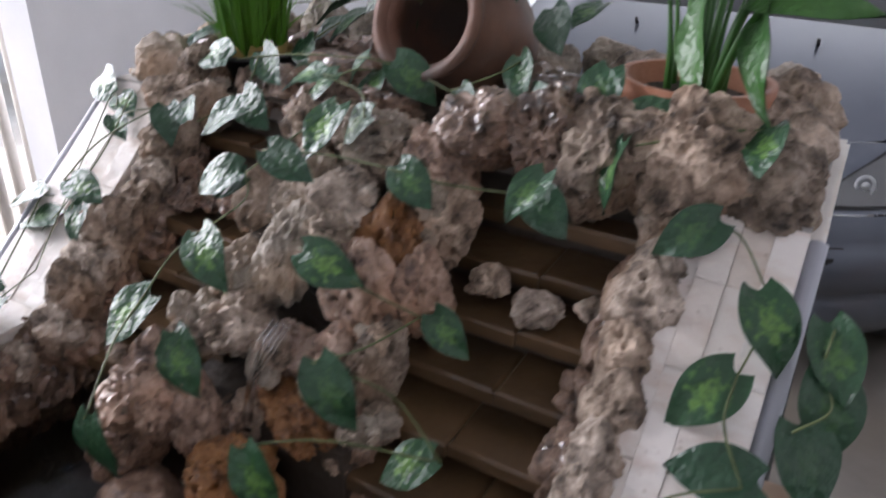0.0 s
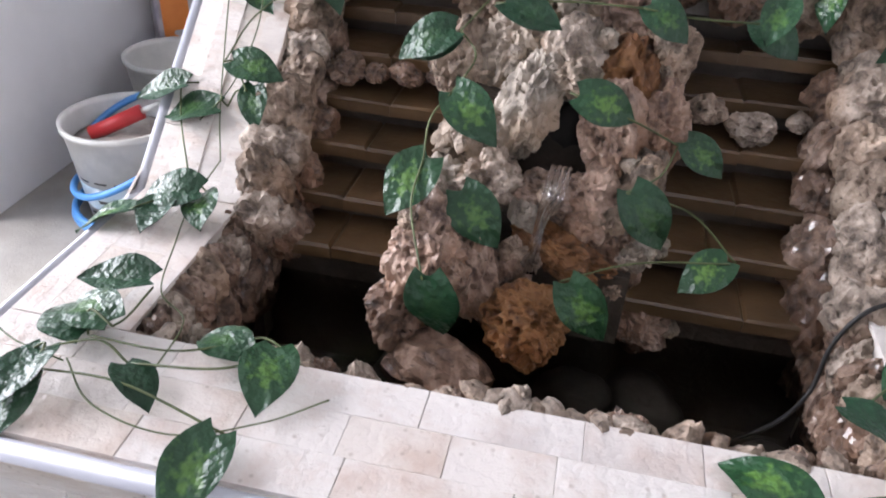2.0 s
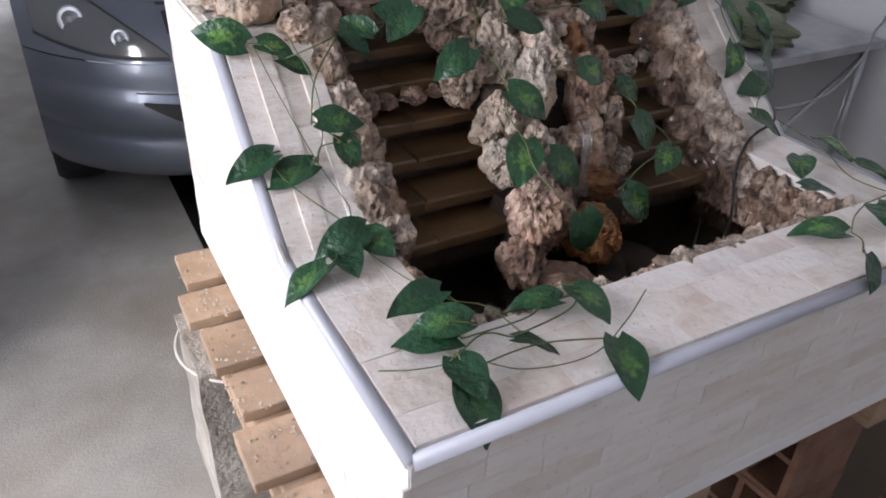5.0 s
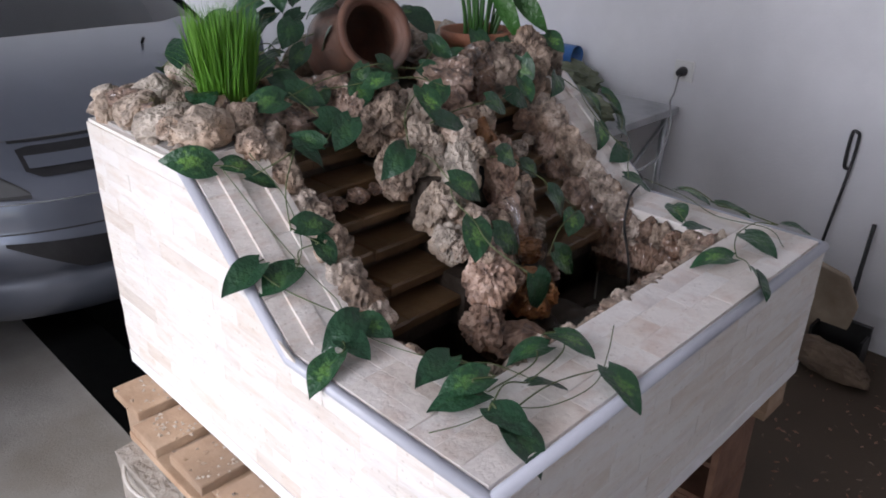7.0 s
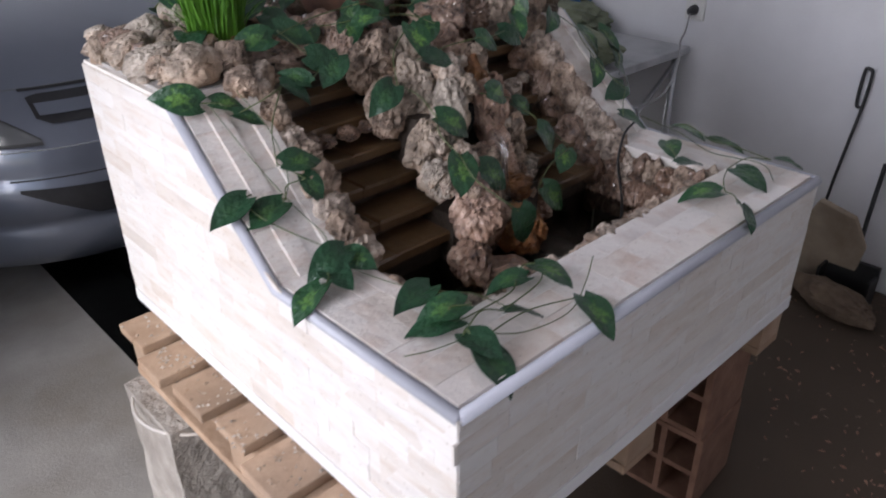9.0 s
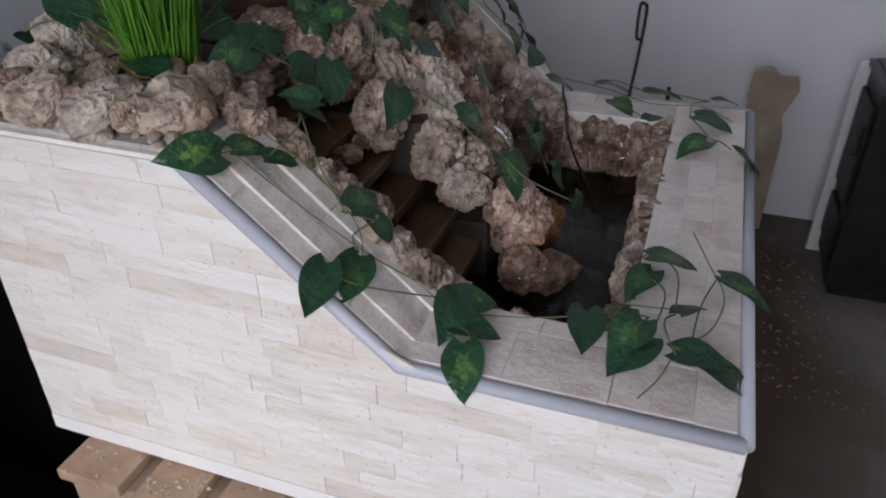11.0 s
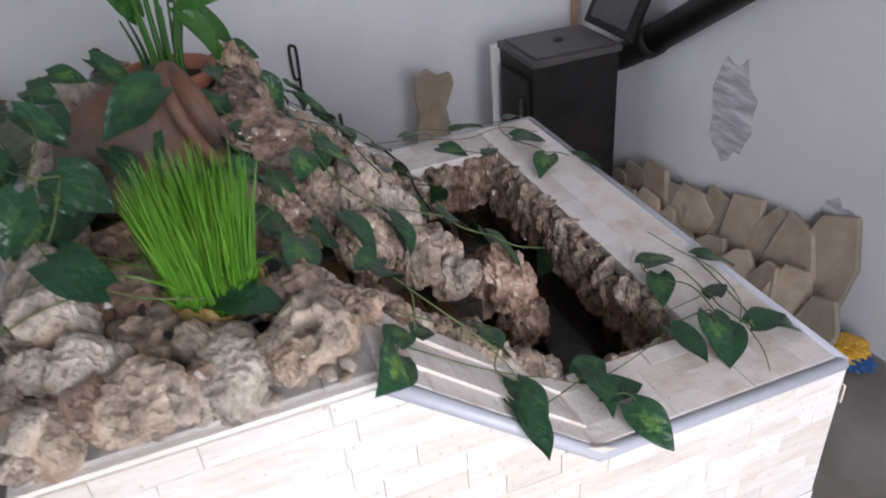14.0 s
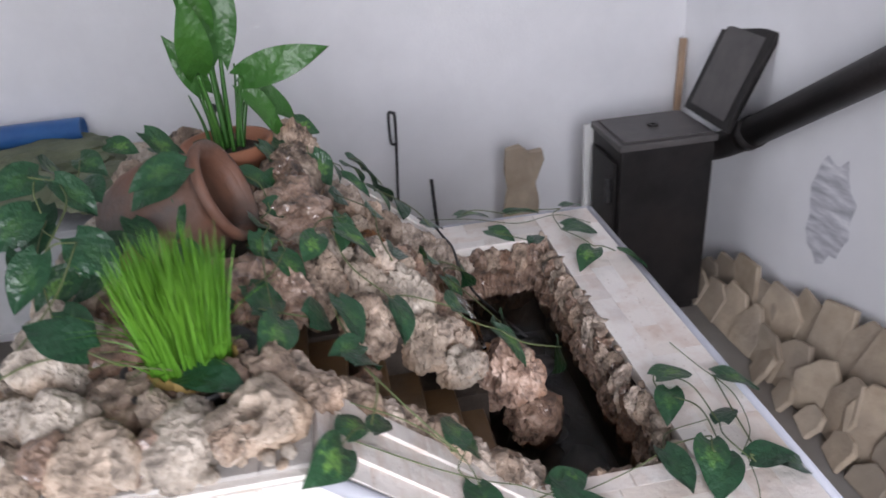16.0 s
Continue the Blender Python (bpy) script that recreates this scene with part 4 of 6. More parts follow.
for pts in ([(0.02, 0.12, 0.926), (0.06, 0.10, 0.929), (0.12, 0.085, 0.932)], [(0.12, 0.09, 0.93), (0.17, 0.05, 0.926), (0.25, 0.035, 0.928), (0.32, 0.06, 0.935), (0.37, 0.085, 0.95)],
            [(0.11, 0.42, 0.96), (0.10, 0.36, 0.935), (0.12, 0.28, 0.928), (0.15, 0.20, 0.93), (0.19, 0.17, 0.925), (0.20, 0.10, 0.928)], [(0.05, 0.62, 1.135), (0.07, 0.54, 1.06), (0.09, 0.47, 1.0), (0.11, 0.42, 0.96)],
            [(0.97, 0.40, 0.95), (0.98, 0.30, 0.932), (0.93, 0.20, 0.93), (0.95, 0.10, 0.928), (0.88, 0.04, 0.93)], [(0.10, 0.62, 1.15), (0.115, 0.55, 1.09), (0.10, 0.49, 1.03), (0.06, 0.47, 0.985)]):
    under("stem", mesh_from("stem", *tube(pts, 0.0009, 6, 8), STEM, True), twig, "", Matrix.Translation((-0.12, -0.09, -0.926)))
garland("artificial ivy on the far slope of the fountain", [
    (0.91, 0.62, 1.16, 0.86, 0.58, 1.13), (0.96, 0.58, 1.12, 1.00, 0.53, 1.07), (0.96, 0.53, 1.06, 0.91, 0.47, 1.01), (1.0, 0.47, 1.0, 0.92, 0.46, 0.99), (0.92, 0.42, 0.965, 0.96, 0.37, 0.935),
    (1.02, 0.57, 1.11, 1.05, 0.52, 1.06), (1.03, 0.54, 1.08, 1.06, 0.49, 1.0), (1.02, 0.51, 1.04, 1.06, 0.47, 0.97)], (0.2, -0.6, 0.7))
garland("artificial ivy lying on the far corner of the rim", [
    (0.89, 0.28, 0.945, 0.84, 0.23, 0.94), (0.80, 0.20, 0.945, 0.85, 0.17, 0.94), (1.0, 0.33, 0.94, 1.01, 0.25, 0.935), (0.96, 0.22, 0.945, 0.96, 0.13, 0.94), (0.97, 0.08, 0.94, 0.98, 0.03, 0.935),
    (0.86, 0.11, 0.945, 0.84, 0.0, 0.93), (0.75, 0.08, 0.94, 0.69, 0.13, 0.94), (0.73, 0.03, 0.935, 0.69, -0.02, 0.91)], RIM_N)
garland("dark artificial ivy hanging over the wet stones", [
    (0.47, 0.61, 1.20, 0.46, 0.55, 1.15), (0.37, 0.54, 1.12, 0.30, 0.52, 1.09), (0.39, 0.45, 1.08, 0.45, 0.41, 1.04), (0.38, 0.38, 1.03, 0.34, 0.33, 0.98), (0.41, 0.265, 0.955, 0.43, 0.255, 0.87),
    (0.53, 0.46, 1.09, 0.60, 0.46, 1.07), (0.66, 0.51, 1.03, 0.71, 0.49, 1.0), (0.60, 0.39, 1.02, 0.65, 0.37, 0.96), (0.72, 0.41, 0.94, 0.67, 0.38, 0.91), (0.55, 0.33, 0.93, 0.60, 0.31, 0.87),
    (0.37, 0.55, 1.11, 0.32, 0.53, 1.08), (0.42, 0.37, 1.0, 0.47, 0.34, 0.95), (0.43, 0.53, 1.16, 0.50, 0.52, 1.14), (0.59, 0.55, 1.17, 0.64, 0.53, 1.14), (0.72, 0.61, 1.15, 0.77, 0.58, 1.12)], (-0.1, -0.8, 0.55))
garland("artificial ivy round the clay jar and stones", [
    (0.22, 0.69, 1.205, 0.13, 0.71, 1.205), (0.43, 0.73, 1.23, 0.40, 0.72, 1.19), (0.47, 0.73, 1.23, 0.55, 0.72, 1.18), (0.83, 0.70, 1.235, 0.75, 0.68, 1.20),
    (0.38, 1.0, 1.33, 0.32, 1.06, 1.30), (0.44, 1.0, 1.36, 0.38, 1.05, 1.36), (0.40, 0.97, 1.36, 0.38, 0.92, 1.31), (0.28, 0.97, 1.31, 0.22, 1.0, 1.26), (0.30, 0.93, 1.32, 0.27, 0.88, 1.27),
    (0.16, 1.01, 1.22, 0.24, 1.05, 1.17), (0.15, 0.90, 1.245, 0.16, 0.96, 1.29), (0.12, 0.80, 1.215, 0.09, 0.72, 1.21), (0.40, 0.80, 1.36, 0.36, 0.87, 1.36), (0.60, 0.89, 1.35, 0.58, 0.84, 1.30), (0.93, 0.68, 1.24, 0.93, 0.62, 1.21), (0.80, 0.64, 1.21, 0.79, 0.61, 1.14)], (-0.5, -0.35, 0.75))
garland("artificial ivy in the hollow beside the grass pot", [
    (0.42, 0.64, 1.22, 0.36, 0.66, 1.21), (0.52, 0.60, 1.20, 0.47, 0.60, 1.16), (0.31, 0.62, 1.17, 0.25, 0.59, 1.13), (0.23, 0.60, 1.14, 0.19, 0.64, 1.16), (0.75, 0.73, 1.26, 0.74, 0.69, 1.20),
    (0.56, 1.04, 1.33, 0.62, 1.03, 1.28), (0.74, 0.59, 1.18, 0.72, 0.54, 1.14), (0.32, 1.01, 1.30, 0.28, 1.0, 1.25), (0.27, 0.66, 1.17, 0.33, 0.63, 1.14), (0.25, 0.73, 1.21, 0.31, 0.69, 1.18)], (-0.3, -0.6, 0.7))

garland("dense dark artificial ivy below the clay jar", [
    (0.33, 0.74, 1.20, 0.29, 0.70, 1.17), (0.40, 0.70, 1.21, 0.36, 0.66, 1.17), (0.44, 0.74, 1.21, 0.46, 0.68, 1.18), (0.57, 0.72, 1.21, 0.61, 0.68, 1.18), (0.63, 0.76, 1.25, 0.66, 0.71, 1.21),
    (0.27, 0.80, 1.22, 0.31, 0.75, 1.19), (0.36, 0.82, 1.26, 0.31, 0.80, 1.22), (0.66, 0.72, 1.22, 0.71, 0.68, 1.19), (0.38, 0.88, 1.30, 0.33, 0.85, 1.26), (0.64, 0.82, 1.30, 0.67, 0.77, 1.26),
    (0.30, 0.86, 1.24, 0.25, 0.83, 1.21), (0.68, 0.90, 1.30, 0.66, 0.84, 1.28)], (-0.35, -0.6, 0.65))
garland("artificial ivy tucked behind the clay jar", [
    (0.45, 0.95, 1.34, 0.40, 0.92, 1.33), (0.52, 0.97, 1.35, 0.48, 0.93, 1.34), (0.60, 0.95, 1.34, 0.58, 0.90, 1.33), (0.35, 0.95, 1.29, 0.30, 0.93, 1.26), (0.42, 1.01, 1.30, 0.36, 1.02, 1.27), (0.24, 0.95, 1.25, 0.20, 0.91, 1.22), (0.50, 1.03, 1.29, 0.45, 1.05, 1.25)], (-0.6, -0.2, 0.7))

garland("dark artificial ivy hanging over the side of the clay jar", [
    (0.43, 0.82, 1.335, 0.40, 0.89, 1.315), (0.425, 0.83, 1.29, 0.415, 0.86, 1.23), (0.39, 0.90, 1.265, 0.36, 0.97, 1.25), (0.37, 0.93, 1.23, 0.33, 0.99, 1.215), (0.34, 0.96, 1.25, 0.31, 1.02, 1.22)], (-0.75, 0.35, 0.5))

# clay jar on its side, mouth to the cascade
jar = thing("clay_jar", "weathered terracotta jar lying on its side among stones", "jar", (0.495, 0.785, 1.272), (68, 0, -8))
prof = [(0.0, -0.20), (0.045, -0.195), (0.075, -0.17), (0.094, -0.12), (0.097, -0.07), (0.085, -0.025), (0.072, -0.005), (0.078, 0.006), (0.083, 0.012), (0.082, 0.02), (0.070, 0.02), (0.062, 0.01), (0.062, -0.005), (0.075, -0.03), (0.085, -0.07), (0.08, -0.12), (0.05, -0.17), (0.0, -0.18)]
under("body", mesh_from("body", *lathe([(max(r * 0.95, 0.001), h * 0.95) for r, h in prof], 48), CLAYDARK, True), jar)

under("lip", mesh_from("lip", *lathe([(0.067, 0.005), (0.0805, 0.008), (0.0832, 0.015), (0.082, 0.0235), (0.073, 0.025), (0.0637, 0.017), (0.067, 0.005)], 48, False), CLAYDARK, True), jar, "thick rounded lip")

# grass in a sunken black pot
gp_thing = thing("grass_pot", "bright green artificial grass tuft in a black pot", "potted grass", (0.172, 0.80, 1.146))
under("pot", mesh_from("pot", *lathe([(0.058, 0.0), (0.076, 0.04), (0.083, 0.042), (0.083, 0.048), (0.077, 0.048), (0.070, 0.030), (0.001, 0.028)], 40), BLACKPLASTIC, True), gp_thing, "black plastic pot")
under("soil", mesh_from("soil", *lathe([(0.070, 0.028), (0.05, 0.034), (0.001, 0.036)], 24), SOIL, True), gp_thing)
gr = random.Random(5)
SHEATH = surface("dry_ochre_sheath", (0.20, 0.13, 0.035), (0.40, 0.29, 0.08), 14, 0.7, 0.3)
husk_v, husk_f = [], []
for k in range(40):
    a = 2 * math.pi * k / 40
    r, top = 0.048 + gr.uniform(-0.002, 0.005), gr.uniform(0.040, 0.062)
    husk_v += [(0.046 * math.cos(a), 0.046 * math.sin(a), 0.028), ((r + 0.004) * math.cos(a), (r + 0.004) * math.sin(a), top), ((r + 0.001) * math.cos(a), (r + 0.001) * math.sin(a), top - 0.002), (0.043 * math.cos(a), 0.043 * math.sin(a), 0.028)]
for k in range(40):
    a, b = 4 * k, 4 * ((k + 1) % 40)
    husk_f += [(a, b, b + 1, a + 1), (a + 1, b + 1, b + 2, a + 2), (a + 2, b + 2, b + 3, a + 3)]
under("sheath", mesh_from("sheath", husk_v, husk_f, SHEATH, True), gp_thing, "dry ochre sheath round the blades")
gv, gf = [], []
for k in range(1150):
    a, r0 = gr.uniform(0, 2 * math.pi), 0.047 * math.sqrt(gr.random())
    h = gr.uniform(0.115, 0.185) * (1.06 - 2.6 * r0 * gr.random())
    stray = gr.random() < 0.035
    bx, by = r0 * math.cos(a), r0 * math.sin(a)
    lean = r0 * gr.uniform(0.1, 0.5) + (gr.uniform(0.05, 0.11) if stray else gr.uniform(0.0, 0.012))
    a2 = a + gr.uniform(-0.6, 0.6)
    wdir = gr.uniform(0, math.pi)
    w = gr.uniform(0.0013, 0.0021)
    n0 = len(gv)
    for q in range(6):
        f = q / 5
        px, py = bx + lean * math.cos(a2) * f ** 1.5, by + lean * math.sin(a2) * f ** 1.5
        pz = 0.033 + h * f * (1 - (0.45 if stray else 0.06) * f)
        ww = w * (1 - f ** 2 * 0.9)
        gv += [(px - ww * math.cos(wdir), py - ww * math.sin(wdir), pz), (px + ww * math.cos(wdir), py + ww * math.sin(wdir), pz)]
    gf += [(n0 + 2 * q, n0 + 2 * q + 1, n0 + 2 * q + 3, n0 + 2 * q + 2) for q in range(5)]
tagged(under("grass", mesh_from("grass", gv, gf, GRASS), gp_thing, "thin upright bright green blades"), kind="stuff")

# broad-leaved plant in a terracotta pot
plant = thing("potted_plant", "broad-leaved green plant in a terracotta pot", "potted plant", (0.83, 0.80, 1.135))
under("pot", mesh_from("pot", *lathe([(0.062, 0.0), (0.078, 0.085), (0.086, 0.086), (0.088, 0.112), (0.078, 0.112), (0.074, 0.09), (0.001, 0.088)], 44), TERRACOTTA, True), plant, "terracotta pot")
under("soil", mesh_from("soil", *lathe([(0.074, 0.088), (0.04, 0.098), (0.001, 0.1)], 24), SOIL, True), plant)
PL = [leaf_mesh("leaf", LEAFPLAIN, 0.16, 0.35, 0.25, 8), leaf_mesh("leaf", LEAFPLAIN, 0.20, 0.5, 0.12, 9)]
pr = random.Random(21)
STALKS = [((0.0, -0.02, 0.27), (0.05, -0.15, 1), 0.20), ((0.0, -0.05, 0.23), (-0.2, -1, 0.3), 0.17), ((0.0, -0.05, 0.21), (0.1, -0.5, -0.8), 0.14), ((0.0, 0.02, 0.21), (-0.25, 0.35, 0.9), 0.12),
          ((0.02, 0.0, 0.29), (0.5, 0.25, 0.85), 0.17), ((-0.03, 0.02, 0.25), (-0.5, -0.1, 0.85), 0.16), ((0.05, -0.05, 0.21), (0.75, -0.5, 0.1), 0.13), ((0.06, -0.06, 0.20), (0.1, -0.6, -0.6), 0.12), ((-0.01, 0.0, 0.31), (-0.2, 0.1, 1), 0.19)]
for k, (b1, d, size) in enumerate(STALKS):
    b1 = Vector(b1)
    b0 = Vector((b1.x * 0.4, b1.y * 0.4, 0.09))
    under("stalk", mesh_from("stalk", *tube([b0, b0.lerp(b1, 0.5) + Vector((0, 0, 0.015)), b1], 0.006, 8, 6, 0.6), LEAFPLAIN, True), plant, "pale green stalk")
    under("leaf", PL[k % 2], plant, "", blade_pose(b1, b1 + Vector(d).normalized() * size, (-0.8, -0.3, 0.35), size))
for k in range(7):
    a = k * 0.9
    under("stalk", mesh_from("stalk", *tube([(0.03 * math.cos(a), 0.03 * math.sin(a), 0.09), (0.035 * math.cos(a), 0.035 * math.sin(a), 0.15), (0.05 * math.cos(a), 0.05 * math.sin(a), 0.19 + 0.01 * k)], 0.005, 6, 5, 0.3), LEAFPLAIN, True), plant, "pale green stalk")
# pump cable over the far rim
cable = thing("pump_cable", "thin black pump cable lying over the rim", "cable", (0.87, 0.33, 0.93))
under("cord", mesh_from("cord", *tube([(0.68, 0.25, 0.785), (0.78, 0.30, 0.80), (0.825, 0.335, 0.83), (0.838, 0.36, 0.885), (0.86, 0.37, 0.928), (0.90, 0.385, 0.94), (0.96, 0.40, 0.945), (1.0, 0.43, 0.945), (1.02, 0.455, 0.945)], 0.0027, 8), CABLE, True), cable, "", Matrix.Translation((-0.87, -0.33, -0.93)))

# ---- the stand ----
pallet = thing("pallet", "raw wooden pallet strewn with chips under the fountain", "pallet", (0.5, 0.5, 0.467))
PO = Matrix.Translation((-0.5, -0.5, -0.467))


def plank(name, x0, x1, y0, y1, z0, z1, parent, off, material=WOOD, bevel=0.003):
    ob = part(name, boxes((x0, x1, y0, y1, z0, z1), bevel=bevel), material, parent)
    ob.matrix_basis = off
    return ob


y = 0.03
for k in range(7):
    w = (0.115, 0.095, 0.115, 0.095, 0.115, 0.095, 0.115)[k]
    plank("plank", -0.075 - 0.012 * (k % 3), 1.10, y, y + w, 0.584, 0.606, pallet, PO)
    y += w + 0.03
for x in (-0.06, 0.46, 0.98):
    plank("stringer", x, x + 0.1, 0.03, 0.955, 0.562, 0.584, pallet, PO)
    plank("bottom_board", x, x + 0.1, 0.03, 0.955, 0.467, 0.487, pallet, PO)
    for yy in (0.03, 0.44, 0.855):
        plank("block", x + 0.003, x + 0.097, yy, yy + 0.1, 0.487, 0.562, pallet, PO)
chips, cf = [], []
for k in range(260):
    x, yy = gr.uniform(-0.085, -0.004), gr.uniform(0.04, 0.95)
    if (yy - 0.03) % 0.135 > 0.1:
        continue
    s, a = gr.uniform(0.002, 0.006), gr.uniform(0, 6)
    n0 = len(chips)
    chips += [(x + s * math.cos(a), yy + s * math.sin(a), 0.6065), (x + s * math.cos(a + 2), yy + s * math.sin(a + 2), 0.6065), (x + s * math.cos(a + 4.2), yy + s * math.sin(a + 4.2), 0.6065), (x, yy, 0.6065 + s * 0.8)]
    cf += [(n0, n0 + 1, n0 + 3), (n0 + 1, n0 + 2, n0 + 3), (n0 + 2, n0, n0 + 3)]
tagged(new("stone_chips", mesh_from("stone_chips", chips, cf, ROCKPALE)), "small pale stone chips on the pallet", "stone chips", kind="stuff")


def rough_block(name, at, size, material, label, seed):
    bm = bmesh.new()
    bmesh.ops.create_cube(bm, size=1.0)
    bmesh.ops.subdivide_edges(bm, edges=bm.edges[:], cuts=9, use_grid_fill=True)
    for v in bm.verts:
        q = Vector((v.co.x * size[0], v.co.y * size[1], v.co.z * size[2]))
        n = noise.noise(q * 28 + Vector((seed, 0, 0))) * 0.006 + noise.noise(q * 9 + Vector((0, seed, 0))) * 0.012
        v.co = q * (1 + n / max(q.length, 0.05)) + Vector((0, 0, size[2] / 2))
    ob = solo(name, bm, material, label, "block")
    ob.matrix_basis = pose(*at)
    return ob


rough_block("concrete_block", (0.025, 0.83, 0.0), (0.25, 0.22, 0.465), CONCRETE, "rough grey concrete block carrying the pallet", 3)
rough_block("concrete_block", (0.95, 0.86, 0.0), (0.2, 0.2, 0.465), CONCRETE, "rough grey concrete block carrying the pallet", 8)


hoop = thing("steel_hoop", "thin galvanised hoop lying round the concrete block", "hoop", (0.03, 0.825, 0.452))
under("ring", mesh_from("ring", *tube([(0.15 * math.cos(2 * math.pi * k / 36), 0.15 * math.sin(2 * math.pi * k / 36), 0.0) for k in range(37)], 0.004, 8, straight=True), PVC, True), hoop)


def hollow_block(at, turn):
    """A clay block with two by two hollow chambers through it."""
    b = thing("hollow_clay_block", "hollow red-brown clay block under the pallet", "clay block", at, (0, 0, turn), "clay blocks under the pallet")
    wx, wy, h, t = 0.22, 0.20, 0.232, 0.016
    for y0 in (-wy / 2, -t / 2, wy / 2 - t):
        part("web", boxes((-wx / 2, wx / 2, y0, y0 + t, 0, h), bevel=0.002), CLAYBLOCK, b)
    for z0 in (0, h / 2 - t / 2, h - t):
        for y0, y1 in ((-wy / 2 + t, -t / 2), (t / 2, wy / 2 - t)):
            part("shelf", boxes((-wx / 2 + 0.002, wx / 2 - 0.002, y0, y1, z0 + 0.001, z0 + t - 0.001)), CLAYBLOCK, b)
    part("inner_wall", boxes((0.02, 0.03, -wy / 2 + t, -t / 2, t, h / 2 - t / 2), (0.02, 0.03, t / 2, wy / 2 - t, t, h / 2 - t / 2), (0.02, 0.03, -wy / 2 + t, -t / 2, h / 2 + t / 2, h - t), (0.02, 0.03, t / 2, wy / 2 - t, h / 2 + t / 2, h - t)), CLAYBLOCK, b)
    return b


hb = hollow_block((1.0, 0.18, 0.0), 4)
copy_thing(hb, pose(1.0, 0.185, 0.2335, 0, 0, 3))
copy_thing(hb, pose(0.06, 0.16, 0.0, 0, 0, 90))
copy_thing(hb, pose(0.06, 0.16, 0.2335, 0, 0, 90))


# ---- the corner with the stove ----
stove = thing("wood_stove", "black iron wood stove with its lid raised", "stove", (1.93, -0.585, 0.0))
part("body", boxes((-0.145, 0.145, -0.178, 0.178, 0.04, 0.715), bevel=0.008), CASTIRON, stove)
part("plinth", boxes((-0.13, 0.13, -0.16, 0.16, 0.0, 0.04)), CASTIRON, stove)
part("top_plate", boxes((-0.153, 0.153, -0.187, 0.187, 0.716, 0.742), bevel=0.006), CASTTOP, stove, "brown-grey iron hob plate")
part("hob_rim", boxes((-0.135, 0.135, -0.165, 0.165, 0.7425, 0.75), bevel=0.003), CASTTOP, stove)
under("hob_ring", mesh_from("hob_ring", *lathe([(0.02, 0.750), (0.02, 0.755), (0.008, 0.755), (0.008, 0.750)], 24), CASTIRON, True), stove)
door = part("door", boxes((-0.115, 0.115, 0.179, 0.192, 0.33, 0.66), bevel=0.005), CASTIRON, stove)
part("handle", boxes((-0.10, -0.08, 0.193, 0.215, 0.50, 0.60), bevel=0.006), IRON, door, "dark iron handle")
part("door", boxes((-0.115, 0.115, 0.179, 0.190, 0.12, 0.28), bevel=0.005), CASTIRON, stove, "ash door")
lid = part("lid", boxes((-0.165, 0.165, -0.012, 0.012, 0, 0.37), bevel=0.006), CASTIRON, stove, "raised black iron lid")
lid.matrix_basis = pose(-0.015, -0.205, 0.75, 24, 0, 0)
inset = part("panel", boxes((-0.125, 0.125, 0.0125, 0.016, 0.03, 0.34), bevel=0.002), CASTTOP, lid)
flue = thing("flue_pipe", "black corrugated stove pipe rising along the wall", "stove pipe", (1.93, -0.80, 0.62))
FLO = Matrix.Translation((-1.93, 0.80, -0.62))
under("elbow", mesh_from("elbow", *tube([(1.93, -0.76, 0.63), (1.92, -0.83, 0.635), (1.86, -0.865, 0.67), (1.74, -0.872, 0.745)], 0.052, 24, 6), CASTIRON, True), flue, "", FLO)
under("pipe", mesh_from("pipe", *tube([(1.75, -0.872, 0.74), (0.10, -1.0, 1.84)], 0.055, 28, straight=True), CASTIRON, True), flue, "", FLO)
under("collar", mesh_from("collar", *tube([(1.77, -0.872, 0.727), (1.72, -0.874, 0.76)], 0.060, 28, straight=True), CASTIRON, True), flue, "", FLO)
solo("insulation_board", boxes((2.088, 2.104, -0.73, -0.375, 0.0, 0.725), bevel=0.002), WHITEPLASTIC, "white board standing beside the stove", "board")
ob = solo("wooden_stick", boxes((-0.012, 0.012, -0.012, 0.012, 0, 0.97), bevel=0.003), WOOD, "thin wooden stick leaning in the corner", "stick")
ob.matrix_basis = pose(2.24, -0.82, 0.0, 3, 4, 0)


def flagstone(label, at, turn, lean, w, h, t, seed, group="", ring=None):
    """A split slab with a broken outline, leaning on a wall."""
    r = random.Random(seed)
    ring = ring or [(-w * r.uniform(0.36, 0.5), 0.0), (w * r.uniform(0.3, 0.5), 0.0), (w * r.uniform(0.42, 0.55), h * r.uniform(0.4, 0.7)), (w * r.uniform(0.1, 0.4), h * r.uniform(0.88, 1.0)),
            (-w * r.uniform(0.05, 0.3), h * r.uniform(0.9, 1.02)), (-w * r.uniform(0.4, 0.55), h * r.uniform(0.45, 0.75))]
    n = len(ring)
    verts = [(x, -t / 2 + r.uniform(-0.003, 0.003), zz) for x, zz in ring] + [(x * 0.97, t / 2 + r.uniform(-0.003, 0.003), zz) for x, zz in ring]
    faces = [tuple(range(n - 1, -1, -1)), tuple(range(n, 2 * n))] + [(i, (i + 1) % n, n + (i + 1) % n, n + i) for i in range(n)]
    bm = bm_of(verts, faces)
    bmesh.ops.bevel(bm, geom=bm.edges[:], offset=0.004, segments=1, affect="EDGES")
    low = min(v.co.z for v in bm.verts)
    bmesh.ops.translate(bm, vec=(0, 0, -low), verts=bm.verts)
    ob = solo("flagstone", bm, SLATE, label, "flagstone", group=group)
    ob.matrix_basis = pose(*at, lean, r.uniform(-3, 3), turn)
    return ob


fr = random.Random(31)


